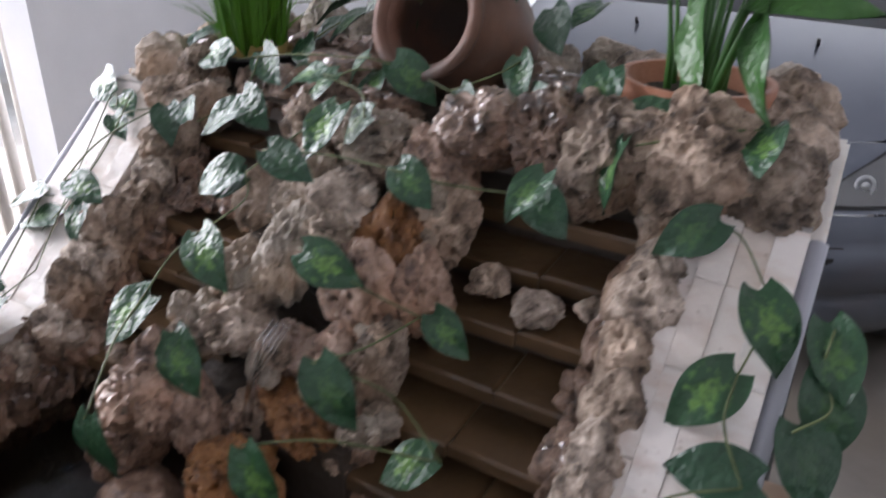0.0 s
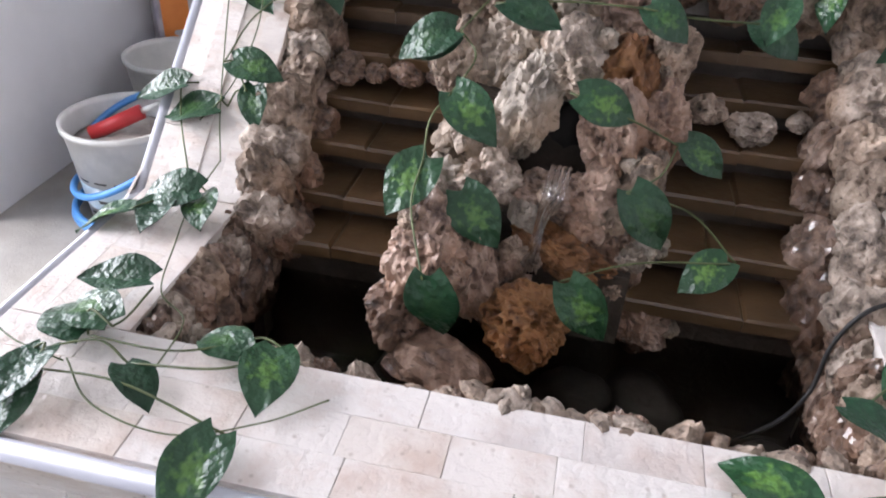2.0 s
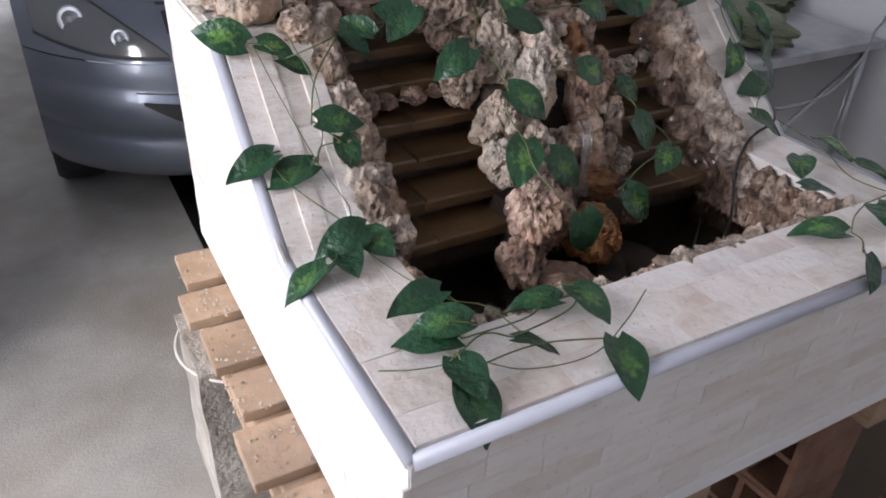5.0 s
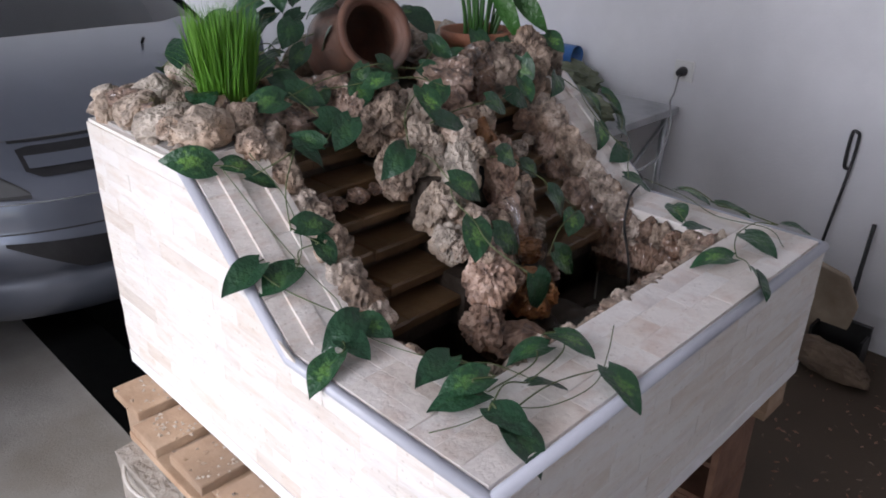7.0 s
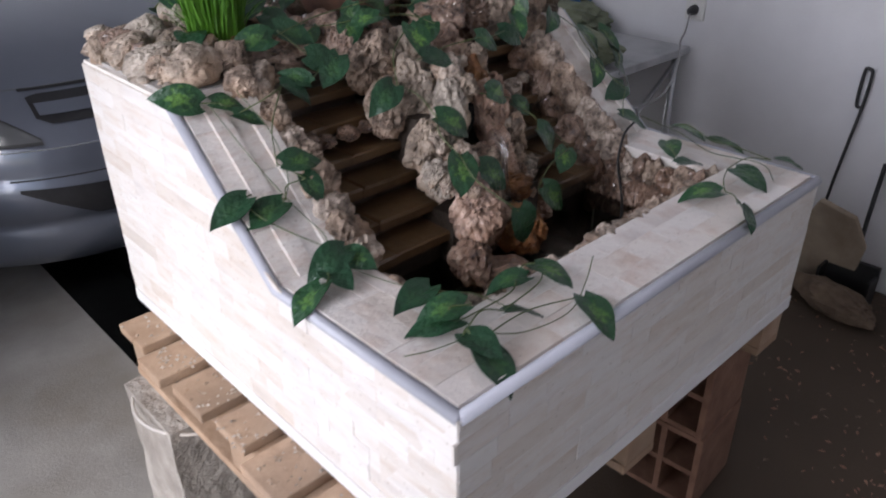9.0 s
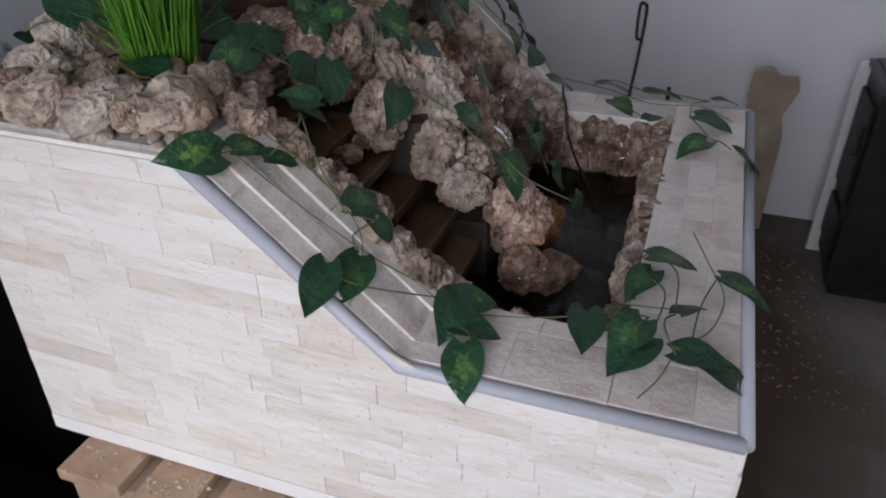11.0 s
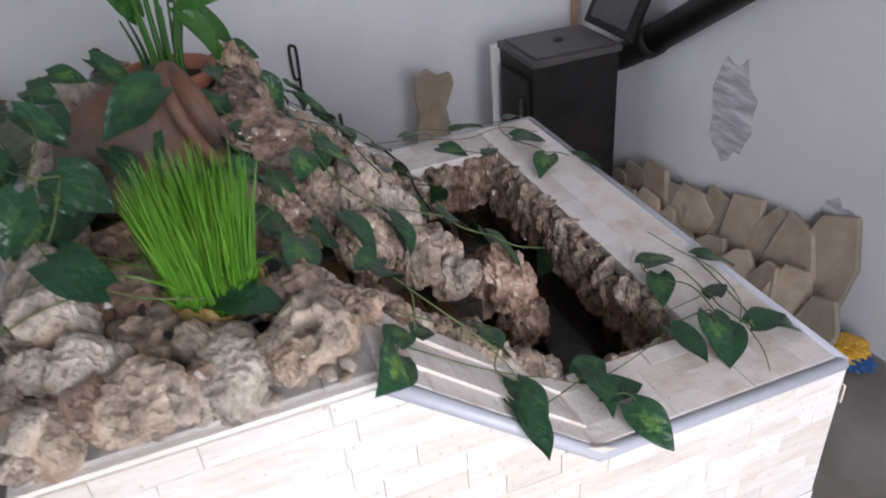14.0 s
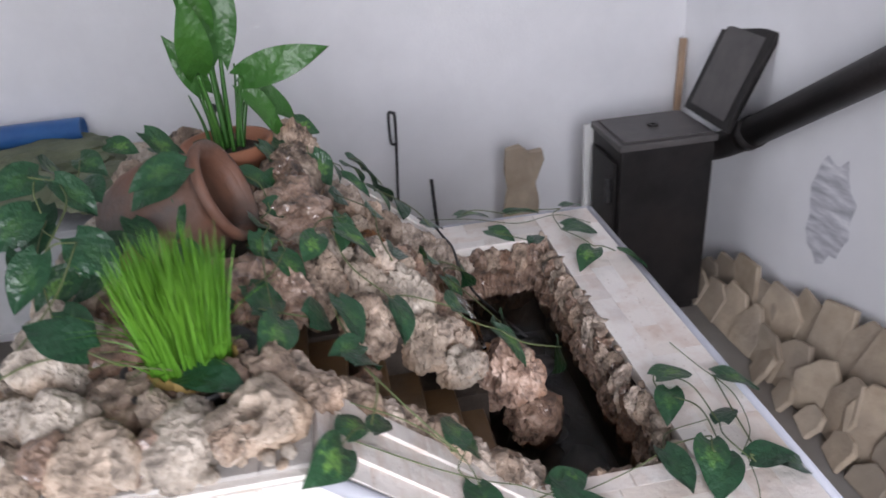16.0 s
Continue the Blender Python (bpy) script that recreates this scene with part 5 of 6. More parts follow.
def south(x):
    return -0.885 - (XE - x) * math.tan(radians(5))


for k in range(11):
    x = 2.0 - 0.115 * k
    h = 0.17 + 0.024 * k + fr.uniform(-0.03, 0.04)
    flagstone("brown split flagstone leaning against the wall", (x, south(x) + 0.10 + 0.004 * k, 0.0), 5 + fr.uniform(-8, 8), 14 + fr.uniform(-2, 3), fr.uniform(0.16, 0.23), h, fr.uniform(0.018, 0.03), 50 + k, "stacked flagstones")
for k in range(10):
    x = 1.86 - 0.125 * k
    flagstone("brown split flagstone in the front row", (x, south(x) + 0.165 + 0.006 * k, 0.0), 5 + fr.uniform(-14, 14), 18 + fr.uniform(-3, 4), fr.uniform(0.14, 0.2), 0.12 + 0.014 * k + fr.uniform(-0.03, 0.05), fr.uniform(0.018, 0.028), 80 + k, "stacked flagstones")
for k in range(5):
    x = 1.32 - 0.14 * k
    flagstone("broken piece of brown flagstone on the floor", (x, south(x) + 0.24 + 0.01 * k, 0.0), fr.uniform(-25, 25), 35 + fr.uniform(-5, 8), 0.13, 0.10 + fr.uniform(-0.02, 0.03), 0.02, 100 + k, "stacked flagstones")
flagstone("tall narrow brown stone leaning on the white wall", (2.20, -0.13, 0.0), -90, 7, 0.17, 0.70, 0.03, 146,
          ring=[(-0.075, 0.0), (0.08, 0.0), (0.07, 0.42), (0.05, 0.50), (0.085, 0.60), (0.075, 0.645), (0.02, 0.64), (-0.02, 0.675), (-0.075, 0.66), (-0.08, 0.56), (-0.065, 0.48), (-0.08, 0.38)])
flagstone("brown board-like slab leaning on the white wall", (2.21, 0.31, 0.0), -90, 12, 0.26, 0.40, 0.025, 144)


def smudge(at, w, h, seed, label):
    """A rubbed grey stain, a hair in front of the plaster."""
    r = random.Random(seed)
    n = 22
    verts = [(0, 0, 0)]
    for k in range(n):
        a = 2 * math.pi * k / n
        s = r.uniform(0.78, 1.1)
        verts.append((w / 2 * math.cos(a) * s, 0, h / 2 * math.sin(a) * s))
    ob = new("wall_smudge", mesh_from("wall_smudge", verts, [(0, 1 + (k + 1) % n, 1 + k) for k in range(n)], SMUDGE))
    ob.matrix_basis = pose(*at, 0, 0, 5)
    return tagged(ob, label, "stain", kind="structure")


smudge((1.385, south(1.385) + 0.003, 0.585), 0.21, 0.40, 3, "grey rubbed soot smudge on the plaster")
smudge((0.90, south(0.90) + 0.003, 0.33), 0.14, 0.24, 5, "grey rubbed soot smudge on the plaster")

# poker and shovel
poker = thing("fire_poker", "black iron poker leaning against the white wall", "poker", (2.28, 0.40, 0.0))
under("rod", mesh_from("rod", *tube([(0, 0, 0.0), (0.005, -0.03, 0.4), (0.03, -0.05, 0.66), (0.03, -0.055, 0.78), (0.03, -0.045, 0.80), (0.03, -0.03, 0.79), (0.03, -0.03, 0.68), (0.03, -0.045, 0.665)], 0.006, 8, 8), IRON, True), poker)
shovel = thing("ash_shovel", "black ash shovel leaning beside the poker", "shovel", (2.20, 0.20, 0.0))
under("handle", mesh_from("handle", *tube([(0.0, 0.0, 0.12), (0.05, 0.015, 0.3), (0.09, 0.02, 0.5)], 0.008, 8, 6), IRON, True), shovel)
part("pan", boxes((-0.03, -0.01, -0.09, 0.09, 0.0, 0.17), (-0.10, -0.01, -0.09, -0.08, 0.0, 0.14), (-0.10, -0.01, 0.08, 0.09, 0.0, 0.14)), BLACKPLASTIC, shovel)
log_ob = new("firewood_log", rock_mesh("firewood_log", 61, (0.15, 0.055, 0.055), BARK, 4, 0.2, 0.5))
log_ob.matrix_basis = pose(2.06, 0.20, 0.05, 0, 0, 80)
tagged(log_ob, "short rough log lying on the floor", "log")
litter, lf = [], []
for k in range(240):
    x, yy = fr.uniform(1.15, 2.3), fr.uniform(-0.75, 0.9)
    s, a = fr.uniform(0.003, 0.014), fr.uniform(0, 6)
    n0 = len(litter)
    litter += [(x + s * math.cos(a), yy + s * math.sin(a), 0.001), (x + s * 0.5 * math.cos(a + 2), yy + s * 0.5 * math.sin(a + 2), 0.001), (x + s * math.cos(a + 3.5), yy + s * math.sin(a + 3.5), 0.001), (x, yy, 0.001 + s * 0.35)]
    lf += [(n0, n0 + 1, n0 + 3), (n0 + 1, n0 + 2, n0 + 3), (n0 + 2, n0, n0 + 3)]
tagged(new("wood_litter", mesh_from("wood_litter", litter, lf, BARK)), "wood chips and bark scattered on the floor", "wood chips", kind="stuff")

# socket with plug
socket = thing("wall_socket", "white wall socket with a grey plug", "socket", (XE, 1.04, 0.90))
part("plate", boxes((-0.010, 0.0, -0.041, 0.041, -0.041, 0.041), bevel=0.003), WHITEPLASTIC, socket)
part("insert", boxes((-0.012, -0.0101, -0.03, 0.03, -0.03, 0.03), bevel=0.0005), WHITEPLASTIC, socket)
plug = under("plug", mesh_from("plug", *tube([(-0.012, 0, 0), (-0.03, 0, 0), (-0.045, 0, -0.004)], 0.02, 16, 4, 0.75), IRON, True), socket, "grey plug")
under("cord", mesh_from("cord", *tube([(-0.042, 0, -0.01), (-0.05, 0.005, -0.08), (-0.12, -0.02, -0.10), (-0.40, -0.18, -0.10), (-0.85, -0.40, -0.06), (-1.2, -0.54, 0.01), (-1.31, -0.585, 0.045)], 0.0035, 8), GREYCABLE, True), socket)

# the workbench by the wall and what lies on it
bench = thing("workbench", "white workbench with steel legs against the wall", "workbench", (2.0, 1.6, 0.0))
part("top", boxes((-0.36, 0.31, -0.57, 0.9, 0.73, 0.76), bevel=0.004), BENCHGREY, bench)
part("apron", boxes((-0.345, -0.33, -0.55, 0.88, 0.42, 0.729), bevel=0.002), BENCHGREY, bench, "stained white front panel")
for x in (-0.31, 0.26):
    for yy in (-0.54, 0.84):
        under("leg", mesh_from("leg", *tube([(x, yy, 0), (x, yy, 0.73)], 0.014, 12, straight=True), STEEL, True), bench, "steel tube leg")
under("brace", mesh_from("brace", *tube([(-0.31, -0.54, 0.32), (0.26, -0.54, 0.70)], 0.008, 10, straight=True), STEEL, True), bench)
ring = [(0.13 + 0.045 * math.cos(a), 0.05 + 0.045 * math.sin(a)) for a in [2 * math.pi * k / 14 for k in range(15)]]
ob = new("rubber_ring", mesh_from("rubber_ring", *lathe(ring, 40, False), KHAKI, True))
ob.matrix_basis = pose(1.84, 1.66, 0.762)
tagged(ob, "grey-green rubber ring lying on the workbench", "ring")
ob = new("folded_canvas", rock_mesh("folded_canvas", 71, (0.16, 0.26, 0.07), KHAKI, 4, 0.0, 0.7))
ob.matrix_basis = pose(2.13, 1.62, 0.82, 0, 0, 10)
tagged(ob, "crumpled green-grey canvas bundle on the workbench", "canvas")
ob = new("folded_canvas", rock_mesh("folded_canvas", 73, (0.13, 0.24, 0.06), KHAKI, 4, 0.0, 0.8))
ob.matrix_basis = pose(1.82, 1.30, 0.81, 0, 0, -8)
tagged(ob, "folded dark green canvas on the workbench edge", "canvas")
crate = thing("carton", "green and white printed carton on the workbench", "box", (1.98, 2.05, 0.762))
part("body", boxes((-0.13, 0.13, -0.16, 0.3, 0.0, 0.13), bevel=0.003), GREENBOX, crate)
part("print", boxes((-0.1325, -0.1305, -0.14, 0.26, 0.02, 0.06)), LEAFPLAIN, crate, "green printed band")
box2 = thing("cardboard_box", "open brown cardboard box on the carton", "box", (1.98, 2.06, 0.894))
part("body", boxes((-0.11, 0.11, -0.12, 0.2, 0.0, 0.09), bevel=0.003), CARDBOARD, box2)
blue = thing("blue_tube", "blue plastic tube on brackets along the wall", "tube", (2.22, 1.49, 0.905))
under("tube", mesh_from("tube", *lathe([(0.046, 0.0), (0.046, 0.8), (0.041, 0.8), (0.041, 0.0), (0.046, 0.0)], 32, False), BLUEPLASTIC, True), blue, "", pose(0, 0, 0, -90, 0, 0))
for yy in (0.15, 0.6):
    part("bracket", boxes((-0.045, 0.108, yy, yy + 0.02, -0.056, -0.046)), STEEL, blue)
for k in range(5):
    ob = solo("plank_offcut", boxes((-0.02, 0.02, -0.01, 0.01, 0, 0.62 + 0.03 * k), bevel=0.002), WOOD, "board offcut standing under the workbench", "board", group="board offcuts")
    ob.matrix_basis = pose(1.80 + 0.03 * k, 1.90 + 0.06 * k, 0.0, 4, -6, 20 * k)

# bark crumbs and grit on the floor by the stove
cr = random.Random(41)
cv, cf = [], []
for k in range(420):
    x, y = cr.uniform(1.2, 2.3), -0.62 + abs(cr.gauss(0, 0.42))
    s, a, h = cr.uniform(0.002, 0.008), cr.uniform(0, 6.28), cr.uniform(0.002, 0.007)
    b = len(cv)
    for q in range(4):
        w = s * (1.8 if q % 2 == 0 else 0.7) * cr.uniform(0.7, 1.2)
        cv.append((x + w * math.cos(a + q * 1.571), y + w * math.sin(a + q * 1.571), 0.0))
    cv.append((x + s * 0.1, y, h))
    cf += [(b, b + 1, b + 4), (b + 1, b + 2, b + 4), (b + 2, b + 3, b + 4), (b + 3, b, b + 4), (b + 3, b + 2, b + 1, b)]
crumbs = new("floor_litter", mesh_from("floor_litter", cv, cf, CLAYBLOCK))
tagged(crumbs, "scattered bark crumbs and wood chips on the concrete floor", "litter", kind="stuff")


# ---- buckets and bags by the west wall ----
def bucket(at, r0, r1, h, label, turn, contents, filled):
    b = thing("bucket", label, "bucket", at, (0, 0, turn), "plastic buckets")
    under("body", mesh_from("body", *lathe([(0.001, 0.0), (r0, 0.0), (r1, h - 0.02), (r1 + 0.008, h - 0.02), (r1 + 0.009, h), (r1 - 0.002, h), (r1 - 0.006, h - 0.02), (r0 - 0.003, 0.01), (0.001, 0.01)], 56, False), BUCKETWHITE, True), b)
    zf = h * filled
    rf = r0 + (r1 - r0) * filled - 0.007
    under("mortar_fill", mesh_from("mortar_fill", *lathe([(rf, zf - 0.02), (rf * 0.7, zf), (0.001, zf + 0.008)], 32), contents, True), b, "dried grey mortar")
    pts = [((r1 + 0.012) * math.cos(a), (r1 + 0.012) * math.sin(a), h - 0.05 - 0.10 * math.sin(a / 1.0) ** 2) for a in [math.pi * k / 12 for k in range(13)]]
    under("handle", mesh_from("handle", *tube(pts, 0.0028, 8, 3), STEEL, True), b, "thin wire handle")
    return b


def wrap_patch(parent, name, material, r0, r1, h, a0, a1, z0, z1, label="", lift=0.0012):
    verts, faces, n = [], [], 10
    for zz in (z0, z1):
        r = r0 + (r1 - r0) * zz / (h - 0.02) + lift
        for k in range(n + 1):
            a = radians(a0 + (a1 - a0) * k / n)
            verts.append((r * math.cos(a), r * math.sin(a), zz))
    faces = [(k, k + 1, n + 2 + k, n + 1 + k) for k in range(n)]
    under(name, mesh_from(name, verts, faces, material, True), parent, label)


b1 = bucket((-0.92, 1.65, 0), 0.155, 0.185, 0.335, "white bucket of dried mortar with a faded label", 20, CONCRETE, 0.82)
wrap_patch(b1, "label", LABELBLUE, 0.155, 0.185, 0.335, -150, -25, 0.06, 0.15, "faded blue printed label")
for a0, z0 in ((-140, 0.165), (-118, 0.167), (-96, 0.166), (-74, 0.168), (-52, 0.167)):
    wrap_patch(b1, "print_bar", INK, 0.155, 0.185, 0.335, a0, a0 + 14, z0, z0 + 0.006, "", 0.002)
wrap_patch(b1, "print_bar", INK, 0.155, 0.185, 0.335, -120, -90, 0.09, 0.102, "", 0.003)
for k in range(6):
    wrap_patch(b1, "print_bar", INK, 0.155, 0.185, 0.335, -140 + 20 * k, -128 + 20 * k, 0.035, 0.045, "", 0.002)
gun = thing("sealant_gun", "red sealant cartridge with a white nozzle in the bucket", "sealant gun", (-0.90, 1.64, 0.305))
under("cartridge", mesh_from("cartridge", *tube([(-0.10, -0.05, -0.02), (0.05, 0.02, 0.05)], 0.024, 16, straight=True), REDPLASTIC, True), gun)
under("nozzle", mesh_from("nozzle", *tube([(0.05, 0.02, 0.05), (0.10, 0.045, 0.075)], 0.010, 12, straight=True, taper=0.5), WHITEPLASTIC, True), gun)
b2 = bucket((-1.04, 2.20, 0), 0.145, 0.18, 0.34, "white bucket with a black and red brand mark", 0, CONCRETE, 0.3)
wrap_patch(b2, "brand_patch", REDPLASTIC, 0.145, 0.18, 0.34, -50, -10, 0.06, 0.16, "red printed patch")
for k in range(4):
    wrap_patch(b2, "brand_bar", INK, 0.145, 0.18, 0.34, -72 + 14 * k, -62 + 14 * k, 0.12 + 0.01 * k, 0.24, "", 0.0025)
hose = thing("garden_hose", "coiled blue hose round the mortar bucket", "hose", (-0.89, 1.61, 0.0))
coil = []
for k in range(64):
    a = 2 * math.pi * k / 18
    r = 0.22 + 0.022 * math.sin(k * 0.37)
    up = smoothstep(40, 52, k)
    coil.append((r * (1 - 0.08 * up) * math.cos(a), r * (1 - 0.08 * up) * math.sin(a), 0.013 + 0.0012 * k + up * (0.19 + 0.10 * math.sin(a + 0.6))))
under("coil", mesh_from("coil", *tube(coil, 0.0115, 10, 3), HOSEBLUE, True), hose)
pipe = thing("pvc_pipe", "dusty grey plastic pipe lying on the floor", "pipe", (-0.86, 2.30, 0.033))
under("tube", mesh_from("tube", *lathe([(0.032, 0.0), (0.032, 1.05), (0.028, 1.05), (0.028, 0.0), (0.032, 0.0)], 28, False), PVC, True), pipe, "", pose(0, 0, 0, -90, 0, -3))
slab_ob = new("stone_slab", rock_mesh("stone_slab", 91, (0.14, 0.10, 0.03), CONCRETE, 4, 0.0, 0.5))
slab_ob.matrix_basis = pose(-0.68, 1.98, 0.028, 0, 0, 20)
tagged(slab_ob, "flat brown-grey stone lying on the floor", "stone")


def sack(at, turn, size, material, label, seed):
    bm = bmesh.new()
    bmesh.ops.create_cube(bm, size=1.0)
    bmesh.ops.subdivide_edges(bm, edges=bm.edges[:], cuts=11, use_grid_fill=True)
    for v in bm.verts:
        p = v.co * 2
        f = 1 - 0.25 * (abs(p.x) ** 4 + abs(p.z) ** 4) / 2
        q = Vector((p.x * size[0] / 2, p.y * size[1] / 2 * f, p.z * size[2] / 2 * (1 - 0.1 * abs(p.x) ** 3)))
        n = noise.noise(q * 9 + Vector((seed, 0, 0))) * 0.02 + noise.noise(q * 24) * 0.007
        v.co = q + Vector((0, n, n * 0.4 + size[2] / 2))
    s = thing("building_sack", label, "sack", at, turn)
    part("bag", bm, material, s, smooth=True)
    return s


s1 = sack((-1.12, 2.62, 0.0), (0, 0, 40), (0.42, 0.16, 0.55), SACK, "white and orange sack of building material", 2)
part("orange_band", boxes((-0.19, -0.08, -0.088, -0.080, 0.1, 0.5), bevel=0.003), ORANGE, s1, "orange printed band")
part("print_bar", boxes((-0.03, 0.03, -0.094, -0.089, 0.33, 0.36), (0.05, 0.07, -0.094, -0.089, 0.33, 0.36)), INK, s1)
sack((-0.98, 2.86, 0.0), (-60, 0, 70), (0.40, 0.10, 0.45), SACK, "crumpled white printed sack on the floor", 6)
for k, (x, yy, a) in enumerate(((-0.51, 0.93, 20), (-0.5, 0.88, 100), (-0.68, 0.80, 60), (-0.63, 0.78, 140))):
    ob = new("leaf_scrap", PL[k % 2])
    ob.matrix_basis = pose(x, yy, 0.004, 0, 0, a) @ Matrix.Diagonal((0.05, 0.06, 0.03, 1))
    tagged(ob, "yellow-green leaf scrap on the concrete floor", "leaf scrap", "leaf scraps")

# gate outside the doorway
gate = thing("metal_gate", "grey steel bar gate standing open outside the doorway", "gate", (-1.60, 1.22, 0.0))
for k in range(8):
    under("bar", mesh_from("bar", *tube([(0, -0.25 + 0.072 * k, 0.05), (0, -0.25 + 0.072 * k, 2.2)], 0.019, 10, straight=True), PVC, True), gate)
for zz in (0.1, 1.1, 2.15):
    part("rail", boxes((-0.014, 0.014, -0.28, 0.28, zz - 0.02, zz + 0.02)), PVC, gate)
for yy in (-0.27, 0.23):
    part("foot", boxes((-0.03, 0.03, yy, yy + 0.04, 0, 0.1)), PVC, gate)

# ---- the car ----
car = thing("car", "silver-blue parked hatchback facing the fountain", "car", (0.55, 1.96, 0.0))
NOSE = [(0.19, 0.12), (0.24, 0.05), (0.30, 0.015), (0.36, 0.02), (0.385, 0.03), (0.395, 0.012), (0.46, 0.0), (0.53, 0.004), (0.545, 0.016), (0.56, 0.014), (0.63, 0.035), (0.70, 0.085), (0.755, 0.15), (0.79, 0.21)]
BONNET = [(0.79, 0.212), (0.85, 0.34), (0.91, 0.52), (0.965, 0.74), (1.0, 0.93)]
HW = 0.845


def nose_y(zz):
    for (z0, y0), (z1, y1) in zip(NOSE, NOSE[1:]):
        if zz <= z1:
            return y0 + (y1 - y0) * max(0, (zz - z0) / (z1 - z0))
    return NOSE[-1][1] + (zz - 0.79) * 2.2


def front(u, zz, lift=0.0):
    return Vector((HW * u * (1 - 0.03 * abs(u) ** 6), nose_y(zz) + 0.44 * abs(u) ** 2.9 - lift, zz))


def sheet(name, rows, material, label=""):
    cols = len(rows[0])
    verts = [p for r in rows for p in r]
    faces = [(j * cols + i, j * cols + i + 1, (j + 1) * cols + i + 1, (j + 1) * cols + i) for j in range(len(rows) - 1) for i in range(cols - 1)]
    me = mesh_from(name, verts, faces, material, True)
    return under(name, me, car, label)


US = [-1 + k / 24 for k in range(49)]
sheet("bumper", [[front(u, zz) for u in US] for zz, _ in NOSE if zz <= 0.64], CARPAINT, "silver-blue front bumper")
sheet("nose", [[front(u, zz) for u in US] for zz in (0.634, 0.66, 0.70, 0.73, 0.755, 0.775, 0.79)], CARPAINT)
sheet("bonnet", [[Vector((HW * u * (1 - 0.03 * abs(u) ** 6), y + 0.44 * abs(u) ** 2.9 * (1 - 0.75 * k / 4), zz + 0.006 - 0.05 * abs(u) ** 4 + 0.02 * math.exp(-((abs(u) - 0.72) / 0.08) ** 2))) for u in US] for k, (zz, y) in enumerate(BONNET)], CARPAINT, "silver-blue bonnet")
sheet("cowl", [[Vector((HW * u * 0.95, y + 0.05 * abs(u) ** 2, zz - 0.04 * abs(u) ** 4)) for u in US] for y, zz in ((0.92, 0.985), (0.97, 0.985), (1.03, 0.99))], CARBLACK, "black cowl panel")
sheet("windscreen", [[Vector((HW * u * (0.92 - 0.16 * f), 1.02 + 0.72 * f + 0.10 * abs(u) ** 2, 0.99 + 0.42 * f - 0.03 * abs(u) ** 4)) for u in US] for f in (0, 0.25, 0.5, 0.75, 1)], GLASS, "dark windscreen")
sheet("roof", [[Vector((HW * u * (0.77 - 0.05 * f), 1.73 + 1.6 * f + 0.1 * abs(u) ** 2 * (1 - f), 1.41 + 0.07 * math.sin(math.pi * (0.2 + 0.6 * f)) - 0.05 * abs(u) ** 4)) for u in US] for f in (0, 0.25, 0.5, 0.75, 1)], CARPAINT)
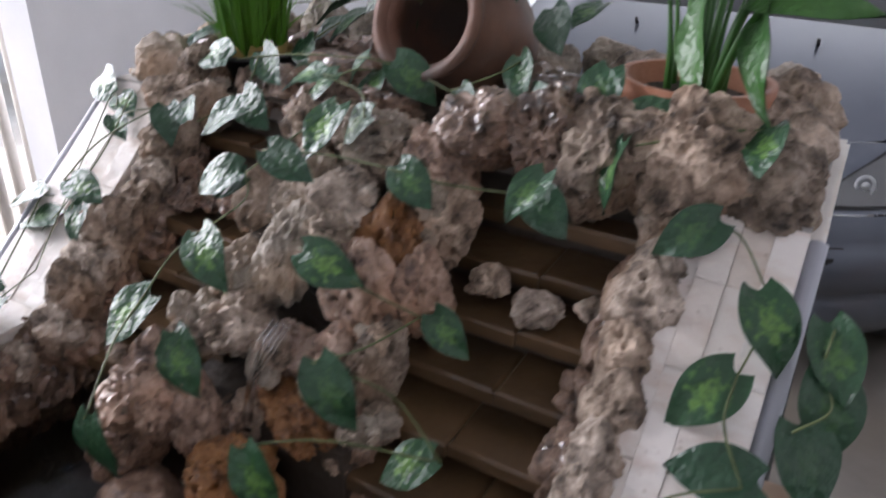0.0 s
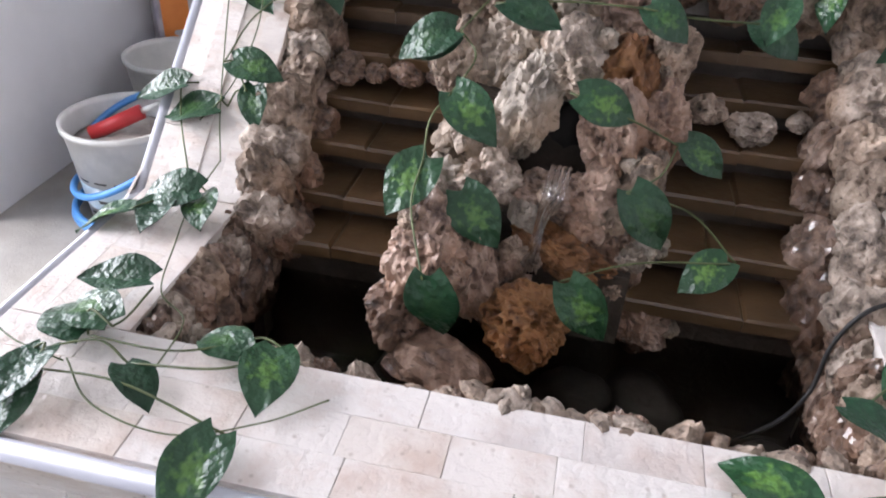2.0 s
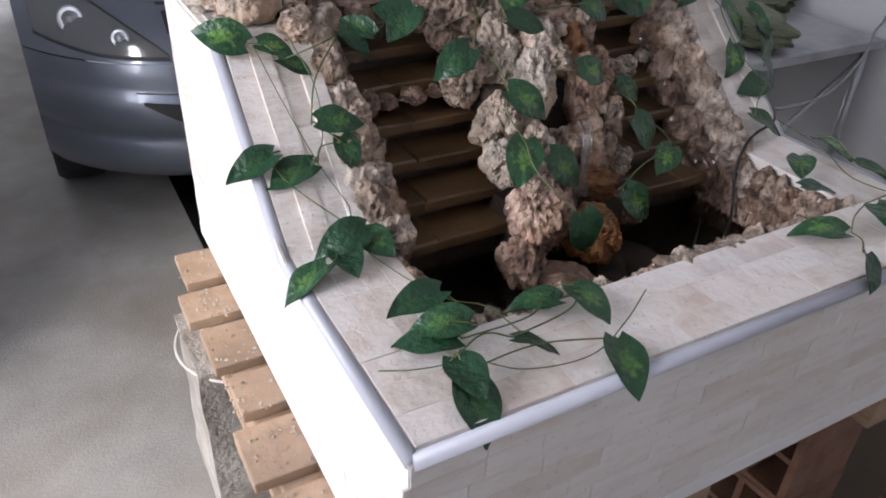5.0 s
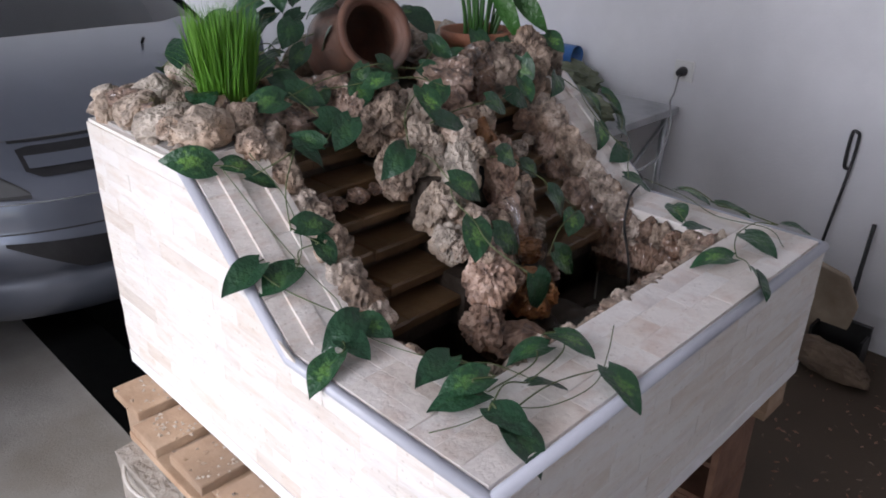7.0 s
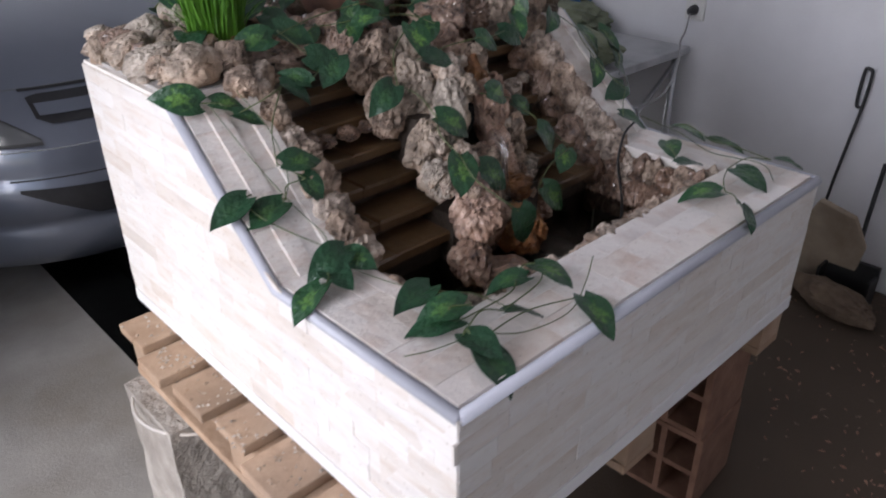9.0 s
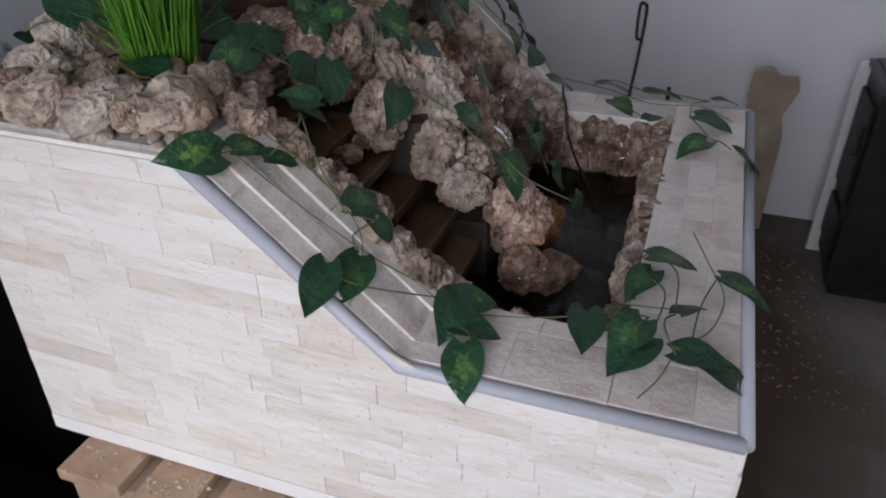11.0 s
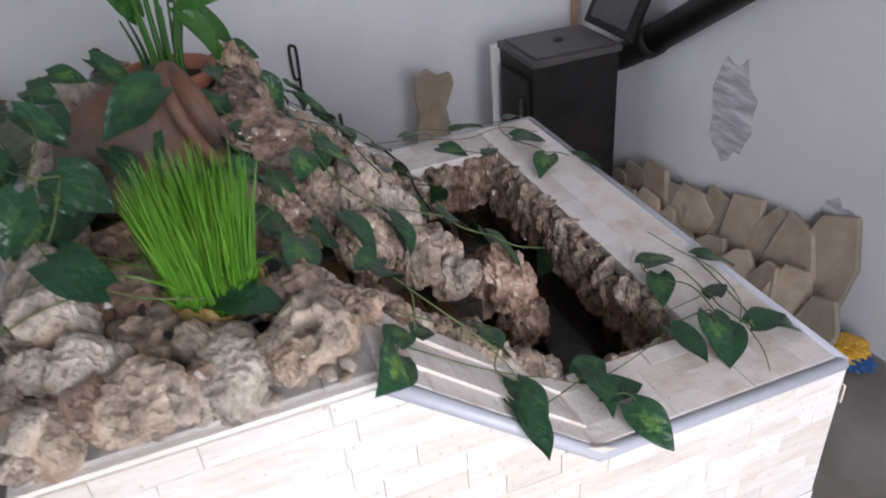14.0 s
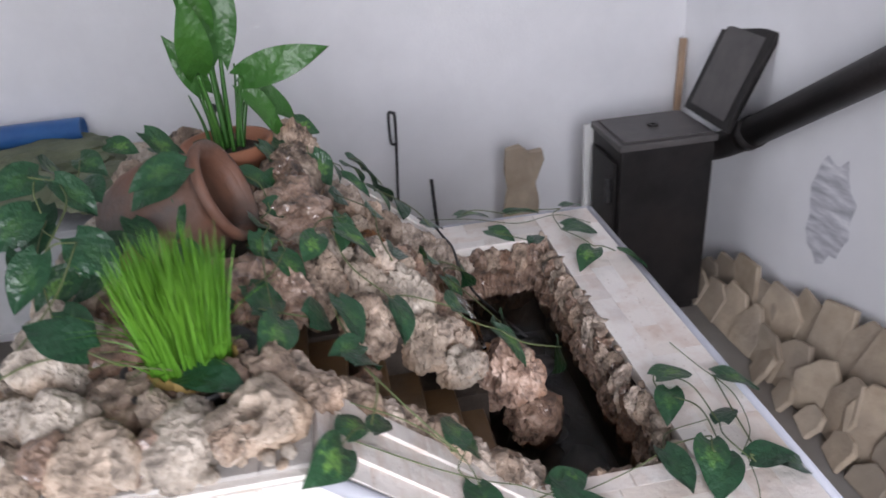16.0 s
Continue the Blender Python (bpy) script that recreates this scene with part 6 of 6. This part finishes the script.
for s in (-1, 1):
    sheet("side_panel", [[Vector((s * HW * (0.97 - 0.02 * abs(zz - 0.6)), 0.44 + nose_y(min(zz, 0.78)) + f * (3.3 - nose_y(min(zz, 0.78))), zz + 0.02 * math.sin(3 * f))) for f in [k / 16 for k in range(17)]] for zz in (0.30, 0.45, 0.6, 0.75, 0.86, 0.93)], CARPAINT)
    sheet("side_window", [[Vector((s * HW * (0.94 - 0.18 * f), 1.05 + 0.72 * f + g * (2.2 - 1.2 * f), 0.93 + 0.47 * f)) for g in (0, 0.25, 0.5, 0.75, 1)] for f in (0, 0.5, 1)], GLASS)
    lens_low = [0.655 + 0.09 * max(0.0, k / 12 - 0.45) ** 1.5 for k in range(13)]
    lens_high = [0.662 + 0.155 * min(1.0, k / 12 * 1.7) ** 0.9 for k in range(13)]
    across = [s * (0.475 + 0.46 * k / 12) for k in range(13)]
    sheet("headlight", [[front(u, lo + (hi - lo) * f, 0.007) for u, lo, hi in zip(across, lens_low, lens_high)] for f in [k / 6 for k in range(7)]], LAMPGLASS, "clear headlight lens")
    sheet("lamp_bezel", [[front(u, lo + f, 0.009) for u, lo in zip(across, lens_low)] for f in (-0.008, 0.002)], CARBLACK, "dark lower lamp edge")
    sheet("lamp_bezel", [[front(u, hi + f, 0.009) for u, hi in zip(across, lens_high)] for f in (-0.004, 0.003)], CARBLACK, "dark upper lamp edge")
    for k, f, r in ((4, 0.5, 0.030), (8, 0.5, 0.046)):
        c = front(across[k], lens_low[k] + f * (lens_high[k] - lens_low[k]), 0.010)
        under("reflector", mesh_from("reflector", *lathe([(r, 0.0), (r * 0.9, 0.004), (r * 0.5, -0.002), (0.012, -0.003), (0.011, 0.005), (0.001, 0.006)], 28), STEEL, True), car, "round chrome reflector", Matrix.Translation(c) @ pose(0, 0, 0, 75, 0, s * 25))
    sheet("bonnet_gap", [[front(s * (0.47 - 0.46 * g), zz, 0.004) for g in [k / 8 for k in range(9)]] for zz in (0.786, 0.793)], CARBLACK, "dark gap under the bonnet")
    sheet("grille", [[front(s * (0.46 - 0.45 * g), 0.700 + 0.018 * (g < 0.1) + f * (0.078 - 0.024 * (g < 0.1)), 0.006) for g in [k / 10 for k in range(11)]] for f in [0, 0.5, 1]], CARBLACK, "black slot grille")
    sheet("grille_bar", [[front(s * (0.445 - 0.435 * g), 0.726 + f * 0.032, 0.014) for g in [k / 10 for k in range(11)]] for f in [0, 0.5, 1]], CARPAINT, "silver bar across the grille")
    sheet("intake", [[front(s * (0.60 - 0.58 * g), 0.515 - 0.02 * g - f * (0.11 * min(1.0, g * 2.2 + 0.1)), 0.005) for g in [k / 12 for k in range(13)]] for f in [0, 0.5, 1]], CARBLACK, "black lower intake")
    sheet("bumper_line", [[front(s * (0.62 - 0.6 * g), zz, 0.004) for g in [k / 10 for k in range(11)]] for zz in (0.540, 0.544)], CARBLACK, "thin dark seam in the bumper")
    under("washer_nozzle", mesh_from("washer_nozzle", *tube([(0.3 * s, 0.72, 0.965), (0.3 * s, 0.70, 0.985)], 0.006, 10, straight=True), CARBLACK, True), car)
    for yy in (0.78, 3.25):
        wheel = under("wheel", mesh_from("wheel", *lathe([(0.2, -0.09), (0.29, -0.095), (0.31, -0.07), (0.31, 0.07), (0.29, 0.095), (0.2, 0.09)], 40), RUBBER, True), car, "black tyre", pose(s * 0.72, yy, 0.31, 0, 90, 0))
        under("rim", mesh_from("rim", *lathe([(0.001, 0.06), (0.05, 0.062), (0.19, 0.075), (0.2, 0.092), (0.2, -0.092), (0.001, -0.06)], 32), STEEL, True), wheel, "silver wheel rim")
part("underbody", boxes((-0.6, 0.6, 0.35, 3.7, 0.20, 0.32)), CARBLACK, car, "dark underside")
part("tail", boxes((-0.78, 0.78, 3.4, 3.75, 0.3, 1.0), bevel=0.05), CARPAINT, car)

# a small bag of tile spacers on the floor by the wall
bag = thing("plastic_bag", "crumpled yellow and blue plastic bag on the floor", "bag", (0.70, -0.93, 0.0))
under("film", rock_mesh("film", 95, (0.09, 0.05, 0.035), BLUEPLASTIC, 4, 0.0, 1.4), bag, "", pose(0, 0, 0.032))
under("band", rock_mesh("band", 96, (0.06, 0.045, 0.03), YELLOW, 4, 0.0, 1.4), bag, "yellow printed part", pose(-0.01, 0.0, 0.055))
